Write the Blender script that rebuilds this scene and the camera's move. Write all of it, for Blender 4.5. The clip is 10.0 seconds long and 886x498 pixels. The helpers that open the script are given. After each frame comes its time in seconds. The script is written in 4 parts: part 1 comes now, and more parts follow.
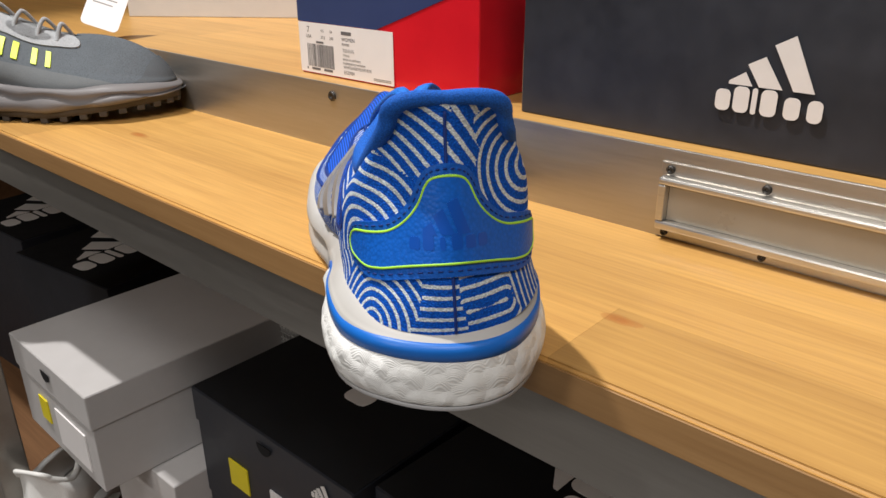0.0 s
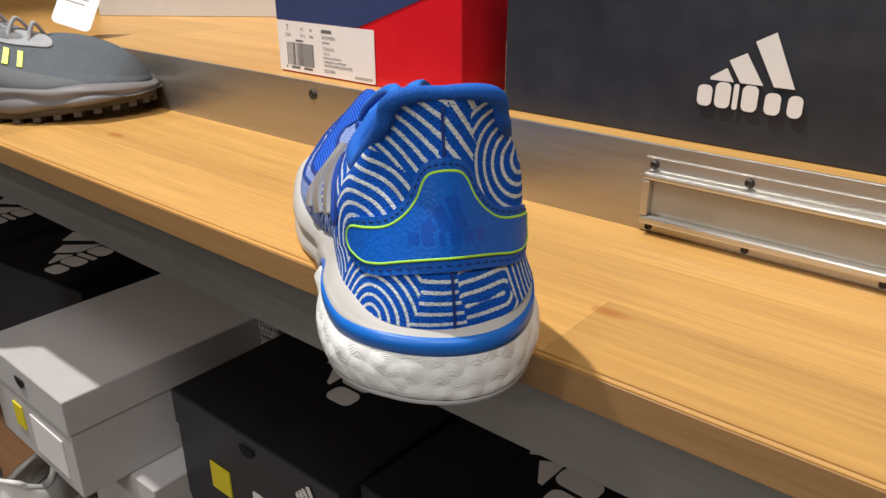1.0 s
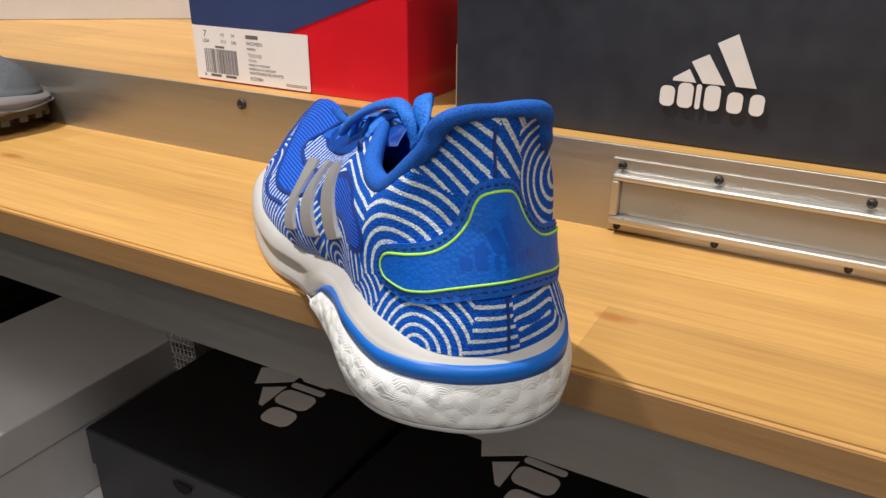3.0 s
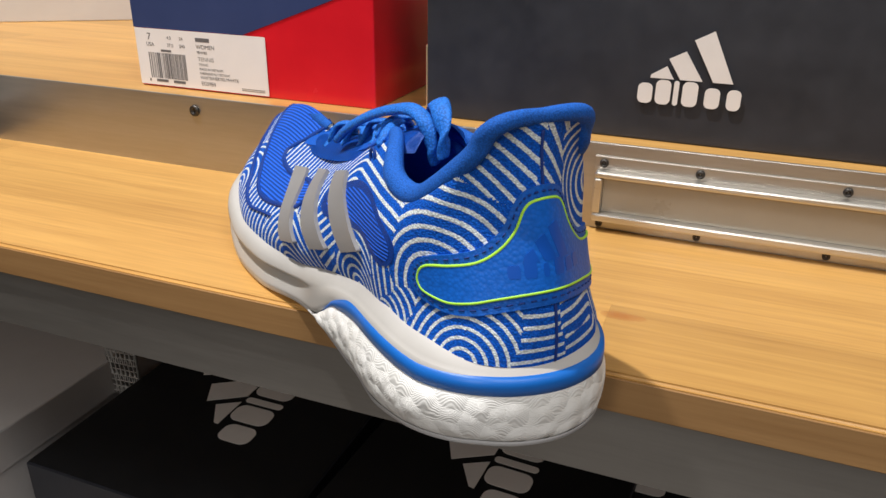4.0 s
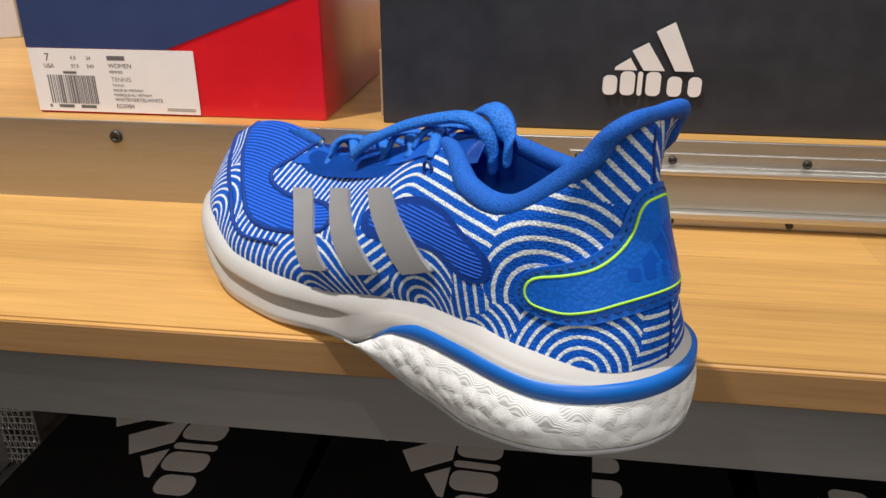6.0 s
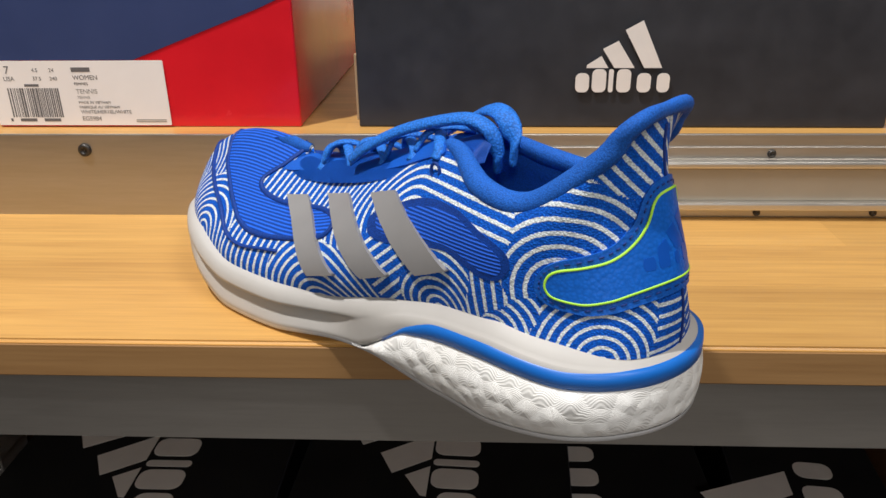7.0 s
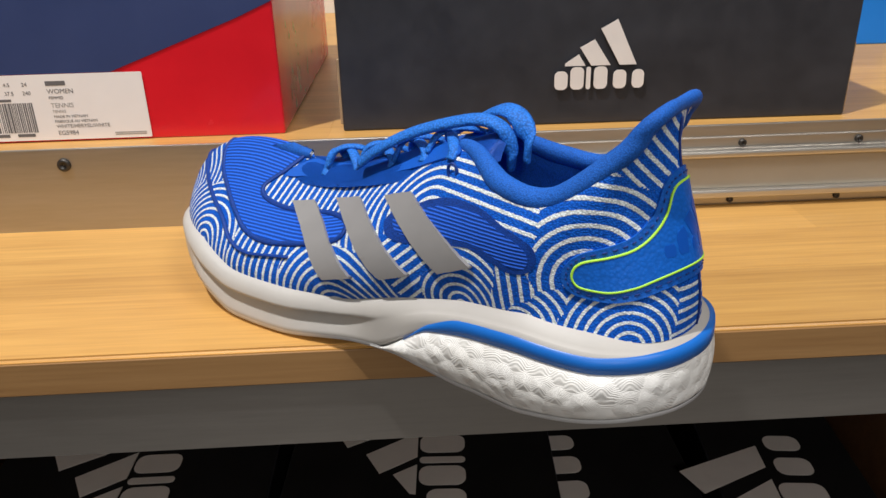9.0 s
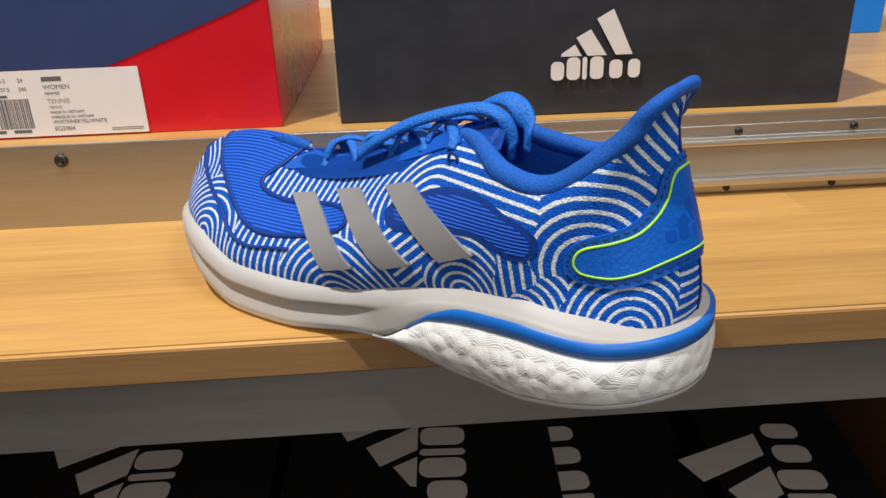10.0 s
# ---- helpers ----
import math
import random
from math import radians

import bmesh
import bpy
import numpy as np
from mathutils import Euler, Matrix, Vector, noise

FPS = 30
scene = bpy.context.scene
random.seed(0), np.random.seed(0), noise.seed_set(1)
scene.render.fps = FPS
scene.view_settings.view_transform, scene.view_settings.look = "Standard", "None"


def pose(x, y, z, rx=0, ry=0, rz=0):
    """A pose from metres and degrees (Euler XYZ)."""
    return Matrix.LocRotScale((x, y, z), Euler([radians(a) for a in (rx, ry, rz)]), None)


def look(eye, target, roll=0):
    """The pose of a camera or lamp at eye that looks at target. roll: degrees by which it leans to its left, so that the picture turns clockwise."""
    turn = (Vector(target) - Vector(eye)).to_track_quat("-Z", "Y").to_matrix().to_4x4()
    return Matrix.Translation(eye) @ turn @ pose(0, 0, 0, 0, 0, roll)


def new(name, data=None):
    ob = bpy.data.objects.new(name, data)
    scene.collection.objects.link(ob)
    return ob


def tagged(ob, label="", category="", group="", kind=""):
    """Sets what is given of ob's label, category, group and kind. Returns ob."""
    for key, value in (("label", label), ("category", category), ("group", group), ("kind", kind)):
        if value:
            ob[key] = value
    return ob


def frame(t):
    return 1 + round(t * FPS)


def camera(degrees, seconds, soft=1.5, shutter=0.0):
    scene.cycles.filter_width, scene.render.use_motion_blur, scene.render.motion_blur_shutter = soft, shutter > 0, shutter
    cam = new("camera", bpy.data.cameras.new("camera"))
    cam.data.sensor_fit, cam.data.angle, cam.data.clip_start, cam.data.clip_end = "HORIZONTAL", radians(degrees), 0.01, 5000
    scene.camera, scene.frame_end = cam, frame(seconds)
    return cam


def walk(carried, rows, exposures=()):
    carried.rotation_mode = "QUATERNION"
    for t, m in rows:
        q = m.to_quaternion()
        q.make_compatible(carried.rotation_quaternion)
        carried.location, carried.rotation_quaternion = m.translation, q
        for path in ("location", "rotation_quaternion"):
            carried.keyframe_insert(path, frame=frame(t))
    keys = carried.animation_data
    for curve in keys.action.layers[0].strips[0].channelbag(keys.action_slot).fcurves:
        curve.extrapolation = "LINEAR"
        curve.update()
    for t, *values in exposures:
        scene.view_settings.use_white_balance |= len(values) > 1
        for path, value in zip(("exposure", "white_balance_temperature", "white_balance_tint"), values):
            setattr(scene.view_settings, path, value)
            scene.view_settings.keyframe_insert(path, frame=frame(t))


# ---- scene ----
import mathutils
import mathutils.geometry
cam = camera(60.0, 10.0)
PATH = [
    (0, (0.039, -0.005, 0.175), (-1.19, 1.362, -0.613), -0.4),
    (0.5, (0.037, -0.007, 0.175), (-1.168, 1.381, -0.613), -0.2),
    (1, (0.033, -0.013, 0.174), (-1.139, 1.403, -0.615), -0.2),
    (1.5, (0.022, -0.019, 0.175), (-1.1, 1.435, -0.616), -0.1),
    (2, (0.007, -0.025, 0.176), (-1.049, 1.476, -0.619), -0.1),
    (2.5, (-0.01, -0.031, 0.178), (-0.985, 1.522, -0.621), 0.1),
    (4, (-0.075, -0.047, 0.179), (-0.741, 1.657, -0.628), 0.7),
    (4.5, (-0.1, -0.053, 0.179), (-0.654, 1.691, -0.629), 0.7),
    (5, (-0.124, -0.055, 0.18), (-0.568, 1.72, -0.627), 0.5),
    (5.5, (-0.148, -0.055, 0.178), (-0.487, 1.744, -0.628), 0.2),
    (7, (-0.196, -0.064, 0.18), (-0.278, 1.766, -0.624), -0.7),
    (7.5, (-0.206, -0.067, 0.183), (-0.226, 1.765, -0.619), -0.9),
    (8, (-0.218, -0.067, 0.182), (-0.194, 1.765, -0.619), -1.0),
    (8.5, (-0.224, -0.07, 0.184), (-0.168, 1.761, -0.618), -1.2),
    (9, (-0.228, -0.072, 0.183), (-0.154, 1.758, -0.622), -1.5),
    (9.5, (-0.231, -0.073, 0.182), (-0.146, 1.754, -0.627), -1.7),
    (10, (-0.231, -0.074, 0.181), (-0.143, 1.75, -0.634), -2.0),
]
walk(cam, [(t, look(eye, target, roll)) for t, eye, target, roll in PATH], [(0, 0.0), (4.5, -0.06), (9, -0.14), (10, -0.14)])

# ---- light ----
scene.view_settings.exposure = 0.0
world = bpy.data.worlds.new("store_air")
scene.world = world
world.use_nodes = True
world.node_tree.nodes["Background"].inputs[0].default_value = (1.0, 0.93, 0.84, 1)
world.node_tree.nodes["Background"].inputs[1].default_value = 0.02


def spot_lamp(name, eye, target, watts, colour, degrees=60, radius=0.03, blend=0.4):
    data = bpy.data.lights.new(name, "SPOT")
    data.energy, data.color, data.spot_size = watts, colour, radians(degrees)
    data.shadow_soft_size, data.spot_blend = radius, blend
    ob = new(name, data)
    ob.matrix_world = look(eye, target)
    return ob


def area_lamp(name, eye, target, watts, colour, sx, sy):
    data = bpy.data.lights.new(name, "AREA")
    data.shape, data.size, data.size_y = "RECTANGLE", sx, sy
    data.energy, data.color = watts, colour
    ob = new(name, data)
    ob.matrix_world = look(eye, target)
    return ob


# ceiling track spot over the aisle, left of the shoe, and unseen area fills for the store's general ceiling light
spot_lamp("track_spot_lamp", (-0.82, -0.10, 2.0), (-0.15, 0.25, 0.0), 196, (0.985, 0.96, 0.94), 62, 0.035)
area_lamp("ceiling_fill_lamp", (-0.5, -1.5, 2.25), (-0.35, 0.3, 0.0), 9, (1.0, 0.98, 0.96), 2.4, 1.2)
# fill added at the right front to brighten the shoe's heel; no panel known there
area_lamp("ceiling_fill_lamp", (0.9, -0.75, 2.1), (-0.1, 0.2, 0.0), 25, (1.0, 0.98, 0.97), 0.9, 0.6)

# unseen low fill across the aisle, added to brighten box fronts and prints below
area_lamp("low_fill_lamp", (-0.25, -3.1, 1.75), (-0.3, 0.4, -0.2), 27, (1.0, 0.96, 0.92), 0.5, 0.2)

# ---- materials ----


def material(name, base, rough=0.6, metal=0.0, spec=0.5):
    m = bpy.data.materials.new(name)
    m.use_nodes = True
    b = m.node_tree.nodes["Principled BSDF"]
    b.inputs["Base Color"].default_value = (*base, 1)
    b.inputs["Roughness"].default_value = rough
    b.inputs["Metallic"].default_value = metal
    b.inputs["Specular IOR Level"].default_value = spec
    return m


def node(m, kind, **values):
    n = m.node_tree.nodes.new(kind)
    for key, value in values.items():
        n.inputs[key.replace("_", " ")].default_value = value
    return n


def wire(m, a, b):
    m.node_tree.links.new(a, b)


def shader(m):
    return m.node_tree.nodes["Principled BSDF"]


def coords(m, scale=(1, 1, 1), kind="Object"):
    c = m.node_tree.nodes.new("ShaderNodeTexCoord")
    p = m.node_tree.nodes.new("ShaderNodeMapping")
    p.inputs["Scale"].default_value = scale
    wire(m, c.outputs[kind], p.inputs["Vector"])
    return p.outputs["Vector"]


def ramp(m, value, stops):
    r = m.node_tree.nodes.new("ShaderNodeValToRGB")
    e = r.color_ramp.elements
    while len(e) < len(stops):
        e.new(0.5)
    for k, (pos, col) in zip(e, stops):
        k.position, k.color = pos, (*col, 1)
    wire(m, value, r.inputs["Fac"])
    return r.outputs["Color"]


def add_bump(m, height, strength, distance):
    b = m.node_tree.nodes.new("ShaderNodeBump")
    b.inputs["Strength"].default_value, b.inputs["Distance"].default_value = strength, distance
    wire(m, height, b.inputs["Height"])
    old = shader(m).inputs["Normal"].links
    if old:
        wire(m, old[0].from_socket, b.inputs["Normal"])
    wire(m, b.outputs["Normal"], shader(m).inputs["Normal"])


def noisy(m, base, amount=0.15, scale=40, rough_amount=0.08, bump=0.0, stretch=(1, 1, 1)):
    """Two scales of colour variation, and roughness that goes with them."""
    v = coords(m, stretch)
    n1 = node(m, "ShaderNodeTexNoise", Scale=scale, Detail=6.0, Roughness=0.6)
    n2 = node(m, "ShaderNodeTexNoise", Scale=scale / 9, Detail=3.0)
    wire(m, v, n1.inputs["Vector"]), wire(m, v, n2.inputs["Vector"])
    mix = m.node_tree.nodes.new("ShaderNodeMath")
    mix.operation = "ADD"
    wire(m, n1.outputs["Fac"], mix.inputs[0]), wire(m, n2.outputs["Fac"], mix.inputs[1])
    half = m.node_tree.nodes.new("ShaderNodeMath")
    half.operation, half.inputs[1].default_value = "MULTIPLY", 0.5
    wire(m, mix.outputs[0], half.inputs[0])
    lo = tuple(c * (1 - amount) for c in base)
    hi = tuple(min(1, c * (1 + amount)) for c in base)
    wire(m, ramp(m, half.outputs[0], [(0.35, lo), (0.65, hi)]), shader(m).inputs["Base Color"])
    r = shader(m).inputs["Roughness"].default_value
    mr = node(m, "ShaderNodeMapRange", From_Min=0.35, From_Max=0.65, To_Min=max(0, r - rough_amount), To_Max=min(1, r + rough_amount))
    wire(m, half.outputs[0], mr.inputs["Value"])
    wire(m, mr.outputs["Result"], shader(m).inputs["Roughness"])
    if bump:
        add_bump(m, n1.outputs["Fac"], 0.5, bump)
    return m


def wood(name, light, dark, rough=0.38, along=(1.0, 14.0, 14.0)):
    """Lacquered softwood: growth rings drawn out along x, fine grain, a few knots."""
    m = material(name, light, rough)
    v = coords(m, along)
    warp = node(m, "ShaderNodeTexNoise", Scale=1.6, Detail=2.0)
    wire(m, v, warp.inputs["Vector"])
    ring = node(m, "ShaderNodeTexNoise", Scale=5.0, Detail=7.0, Roughness=0.62, Distortion=0.25)
    rv = coords(m, (0.55, 17.0, 17.0))
    wire(m, rv, ring.inputs["Vector"])
    fine = node(m, "ShaderNodeTexNoise", Scale=14.0, Detail=4.0, Roughness=0.6)
    fv = coords(m, (0.9, 26.0, 26.0))
    wire(m, fv, fine.inputs["Vector"])
    a = m.node_tree.nodes.new("ShaderNodeMath")
    a.operation, a.inputs[1].default_value = "MULTIPLY", 0.5
    wire(m, ring.outputs["Fac"], a.inputs[0])
    b = m.node_tree.nodes.new("ShaderNodeMath")
    b.operation, b.inputs[1].default_value = "MULTIPLY_ADD", 0.55
    wire(m, fine.outputs["Fac"], b.inputs[0]), wire(m, a.outputs[0], b.inputs[2])
    c = m.node_tree.nodes.new("ShaderNodeMath")
    c.operation, c.inputs[1].default_value = "MULTIPLY_ADD", 0.25
    wire(m, warp.outputs["Fac"], c.inputs[0]), wire(m, b.outputs[0], c.inputs[2])
    mid = tuple((x + y) / 2 for x, y in zip(light, dark))
    col = ramp(m, c.outputs[0], [(0.50, light), (0.72, mid), (0.92, dark)])
    # stave to stave difference
    inf = m.node_tree.nodes.new("ShaderNodeObjectInfo")
    hue = m.node_tree.nodes.new("ShaderNodeHueSaturation")
    mr = node(m, "ShaderNodeMapRange", To_Min=0.88, To_Max=1.10)
    wire(m, inf.outputs["Random"], mr.inputs["Value"])
    wire(m, mr.outputs["Result"], hue.inputs["Value"])
    wire(m, col, hue.inputs["Color"])
    wire(m, hue.outputs["Color"], shader(m).inputs["Base Color"])
    add_bump(m, fine.outputs["Fac"], 0.25, 0.0004)
    return m


def knots(m, spots):
    """Reddish knots with a soft edge, at (x, y, half length, half width)."""
    c = m.node_tree.nodes.new("ShaderNodeTexCoord")
    warp = node(m, "ShaderNodeTexNoise", Scale=70.0, Detail=3.0)
    wire(m, c.outputs["Object"], warp.inputs["Vector"])
    for x, y, sx, sy in spots:
        p = m.node_tree.nodes.new("ShaderNodeMapping")
        p.inputs["Location"].default_value = (-x / sx, -y / sy, 0)
        p.inputs["Scale"].default_value = (1 / sx, 1 / sy, 8)
        wire(m, c.outputs["Object"], p.inputs["Vector"])
        far = m.node_tree.nodes.new("ShaderNodeVectorMath")
        far.operation = "LENGTH"
        wire(m, p.outputs["Vector"], far.inputs[0])
        add = m.node_tree.nodes.new("ShaderNodeMath")
        add.operation, add.inputs[1].default_value = "MULTIPLY_ADD", 1.1
        wire(m, warp.outputs["Fac"], add.inputs[0]), wire(m, far.outputs["Value"], add.inputs[2])
        fac = ramp(m, add.outputs[0], [(0.50, (0.85, 0.85, 0.85)), (0.95, (0.35, 0.35, 0.35)), (1.0, (0, 0, 0))])
        grow = m.node_tree.nodes.new("ShaderNodeMath")
        grow.operation, grow.inputs[1].default_value = "MULTIPLY", 0.55
        wire(m, add.outputs[0], grow.inputs[0])
        wire(m, grow.outputs[0], fac.node.inputs["Fac"])
        mix = m.node_tree.nodes.new("ShaderNodeMix")
        mix.data_type = "RGBA"
        wire(m, fac, mix.inputs[0])
        wire(m, shader(m).inputs["Base Color"].links[0].from_socket, mix.inputs[6])
        mix.inputs[7].default_value = (0.42, 0.15, 0.035, 1)
        wire(m, mix.outputs[2], shader(m).inputs["Base Color"])


def steel(name, base, rough=0.42):
    m = material(name, base, rough, 0.85)
    noisy(m, base, 0.07, 60, 0.06, 0.00008, (0.6, 9, 9))
    return m


M_WOOD = wood("lacquered_pine", (0.67, 0.38, 0.112), (0.43, 0.215, 0.062))
# the same pine in a darker tone, for the board's front edge
M_EDGE = wood("darker_pine", (0.38, 0.21, 0.08), (0.27, 0.135, 0.045), 0.45)
knots(M_WOOD, ((-0.113, 0.290, 0.009, 0.0035), (-0.612, 0.314, 0.011, 0.004), (0.085, 0.335, 0.012, 0.005)))
M_STEEL = steel("brushed_steel", (0.32, 0.30, 0.275))
M_FASCIA = steel("satin_steel", (0.46, 0.43, 0.39), 0.36)
M_CHROME = steel("holder_steel", (0.56, 0.54, 0.50), 0.32)
M_SCREW = steel("dark_screw_steel", (0.07, 0.065, 0.06), 0.45)
M_INSERT = noisy(material("holder_insert", (0.36, 0.32, 0.26), 0.3), (0.36, 0.32, 0.26), 0.06, 30)
M_BLACKCARD = noisy(material("black_card", (0.026, 0.028, 0.036), 0.48), (0.026, 0.028, 0.036), 0.25, 45, 0.07, 0.0001)
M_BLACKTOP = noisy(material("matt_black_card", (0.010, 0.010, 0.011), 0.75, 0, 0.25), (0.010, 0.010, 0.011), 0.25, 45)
M_WHITECARD = noisy(material("white_card", (0.52, 0.50, 0.49), 0.55), (0.52, 0.50, 0.49), 0.05, 30, 0.05, 0.0001)
M_PALEBOX = noisy(material("pale_grey_card", (0.55, 0.53, 0.50), 0.5), (0.55, 0.53, 0.50), 0.05, 20)
M_REDCARD = noisy(material("red_card", (0.68, 0.011, 0.022), 0.24, 0.0, 0.6), (0.68, 0.011, 0.022), 0.08, 30, 0.06)
M_NAVY = noisy(material("navy_print", (0.035, 0.055, 0.155), 0.36), (0.035, 0.055, 0.155), 0.08, 30, 0.06)
M_BLUECARD = noisy(material("bright_blue_card", (0.005, 0.20, 0.72), 0.45), (0.005, 0.20, 0.72), 0.06, 30)
M_BOARD = noisy(material("bare_cardboard", (0.42, 0.29, 0.17), 0.8), (0.42, 0.29, 0.17), 0.15, 120)
M_PRINT = noisy(material("white_print", (0.78, 0.74, 0.71), 0.5), (0.78, 0.74, 0.71), 0.05, 50)
M_PAPER = noisy(material("label_paper", (0.82, 0.79, 0.78), 0.5), (0.82, 0.79, 0.78), 0.04, 30)
M_INK = material("label_ink", (0.13, 0.125, 0.13), 0.6)
M_INKGREY = material("grey_ink", (0.30, 0.29, 0.28), 0.6)
M_YELLOW = noisy(material("yellow_sticker", (0.80, 0.66, 0.02), 0.5), (0.80, 0.66, 0.02), 0.06, 40)
M_CREAM = noisy(material("cream_panel", (0.70, 0.65, 0.56), 0.6), (0.70, 0.65, 0.56), 0.04, 4)
M_WALL = noisy(material("store_wall", (0.42, 0.39, 0.35), 0.8), (0.42, 0.39, 0.35), 0.06, 3)
M_FLOOR = noisy(material("store_floor", (0.20, 0.19, 0.18), 0.5), (0.20, 0.19, 0.18), 0.15, 6)
M_PANEL = wood("dark_veneer", (0.20, 0.10, 0.045), (0.10, 0.045, 0.02), 0.5)

# ---- mesh helpers ----


def mesh_of(name, bm, mats, smooth=False):
    me = bpy.data.meshes.new(name)
    bm.to_mesh(me)
    bm.free()
    for m in mats if isinstance(mats, (list, tuple)) else [mats]:
        me.materials.append(m)
    if smooth:
        for p in me.polygons:
            p.use_smooth = True
    return me


def part(name, bm, mat, parent=None, label="", m=None, smooth=False):
    ob = new(name, mesh_of(name, bm, mat, smooth))
    if m is not None:
        ob.matrix_world = m
    ob.parent = parent
    if label:
        tagged(ob, label)
    return ob


def thing(name, label, category, at=None, group="", kind=""):
    ob = new(name)
    ob.empty_display_size = 0.02
    if at is not None:
        ob.matrix_world = at
    return tagged(ob, label, category, group, kind)


def block(x0, x1, y0, y1, z0, z1, bevel=0.0, bm=None, segments=2):
    bm = bm or bmesh.new()
    r = bmesh.ops.create_cube(bm, size=1.0)
    for v in r["verts"]:
        v.co = Vector((x0 + (v.co.x + 0.5) * (x1 - x0), y0 + (v.co.y + 0.5) * (y1 - y0), z0 + (v.co.z + 0.5) * (z1 - z0)))
    if bevel:
        es = list({e for v in r["verts"] for e in v.link_edges})
        bmesh.ops.bevel(bm, geom=es, offset=bevel, segments=segments, affect="EDGES", profile=0.5)
    return bm


def prism(points, y0, y1, bm=None, plane="xz"):
    """A flat outline, drawn in the plane named, given depth from y0 to y1 along the third axis."""
    bm = bm or bmesh.new()
    put = {"xz": lambda p, d: (p[0], d, p[1]), "xy": lambda p, d: (p[0], p[1], d), "yz": lambda p, d: (d, p[0], p[1])}[plane]
    a = [bm.verts.new(put(p, y0)) for p in points]
    b = [bm.verts.new(put(p, y1)) for p in points]
    n = len(points)
    bm.faces.new(a), bm.faces.new(b[::-1])
    for i in range(n):
        bm.faces.new((a[i], b[i], b[(i + 1) % n], a[(i + 1) % n]))
    bmesh.ops.recalc_face_normals(bm, faces=bm.faces)
    return bm


def rounded(x0, x1, z0, z1, r, n=5):
    pts = []
    for cx, cz, a0 in ((x1 - r, z1 - r, 0), (x0 + r, z1 - r, 90), (x0 + r, z0 + r, 180), (x1 - r, z0 + r, 270)):
        pts += [(cx + r * math.cos(radians(a0 + 90 * k / n)), cz + r * math.sin(radians(a0 + 90 * k / n))) for k in range(n + 1)]
    return pts


def mark(width, thick, bm=None):
    """A printed sign: three slanting bars over a row of six plain rounded blocks, lying in x and z, middle of the foot at 0."""
    bm = bm or bmesh.new()
    s = width
    for pts in ([(-0.39, 0.248), (-0.385, 0.278), (-0.245, 0.368), (-0.17, 0.248)], [(-0.11, 0.248), (-0.235, 0.437), (-0.085, 0.517), (0.095, 0.248)], [(0.19, 0.248), (-0.025, 0.622), (0.145, 0.715), (0.37, 0.248)]):
        prism([(p[0] * s, p[1] * s) for p in pts], 0, -thick, bm)
    for c, wide, high in ((-0.425, 0.070, 0.195), (-0.255, 0.072, 0.236), (-0.135, 0.024, 0.236), (-0.005, 0.072, 0.236), (0.200, 0.070, 0.195), (0.395, 0.064, 0.195)):
        prism([(p[0] * s, p[1] * s) for p in rounded(c - wide, c + wide, 0.0, high, min(wide, 0.055) * 0.95)], 0, -thick, bm)
    return bm


# ---- the store's shell ----
XL, XR = -1.75, 0.95
part("floor", block(-4, 4, -4, 1.2, -0.80, -0.70), M_FLOOR)
tagged(bpy.data.objects["floor"], "dark grey smooth store floor", "floor", kind="structure")
for nm, b in (("wall_north", (-4, 4, 1.1, 1.2, -0.7, 2.4)), ("wall_south", (-4, 4, -4.1, -4, -0.7, 2.4)), ("wall_west", (-4.1, -4, -4, 1.2, -0.7, 2.4)), ("wall_east", (4, 4.1, -4, 1.2, -0.7, 2.4))):
    tagged(part(nm, block(*b), M_WALL), "plain warm grey painted store wall", "wall", kind="structure")
tagged(part("ceiling", block(-4.1, 4.1, -4.1, 1.2, 2.4, 2.5), M_WALL), "plain store ceiling", "ceiling", kind="structure")

# ---- the stepped display shelf ----
FRONT = 0.238     # front edge of the lower board
STEP = 0.399      # face of the steel step
UP = 0.053        # top of the upper board
unit = thing("display_shelf", "stepped pine display shelf with brushed steel fronts", "shelf", kind="structure")
lower = part("lower_board", block(XL, XR, FRONT + 0.1765, FRONT + 0.18, -0.019, -0.001), M_WOOD, unit, "lacquered pine board")
staves = ((0.0, 0.062), (0.062, 0.115), (0.115, 0.1765))
cuts = ((-1.2, -0.69, -0.12, 0.55), (-0.95, -0.575, 0.3), (-1.4, -0.62, 0.02, 0.5))
for (a, b), cut in zip(staves, cuts):
    xs = (XL, *cut, XR)
    for x0, x1 in zip(xs, xs[1:]):
        bm = block(x0 + 0.00004, x1 - 0.00004, FRONT + a + 0.00003, FRONT + b - 0.00003, -0.019, 0.0)
        if a == 0.0:
            es = [e for e in bm.edges if all(abs(v.co.y - FRONT - 0.00003) < 1e-6 and v.co.z > -0.001 for v in e.verts)]
            bmesh.ops.bevel(bm, geom=es, offset=0.0016, segments=3, affect="EDGES")
        part("stave", bm, M_WOOD, lower)
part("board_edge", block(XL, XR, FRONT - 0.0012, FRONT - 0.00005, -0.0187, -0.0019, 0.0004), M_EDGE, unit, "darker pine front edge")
beam = prism([(FRONT + 0.0015, -0.0205), (FRONT + 0.0015, -0.0555), (FRONT + 0.030, -0.0555), (FRONT + 0.030, -0.053), (FRONT + 0.004, -0.053), (FRONT + 0.004, -0.0195), (FRONT + 0.0035, -0.0195)], XL, XR, plane="yz")
part("front_beam", beam, M_STEEL, unit, "brushed steel front channel")
part("step_plate", block(XL, XR, STEP, STEP + 0.0022, -0.001, UP + 0.0012, 0.0006), M_FASCIA, unit, "satin steel step plate")
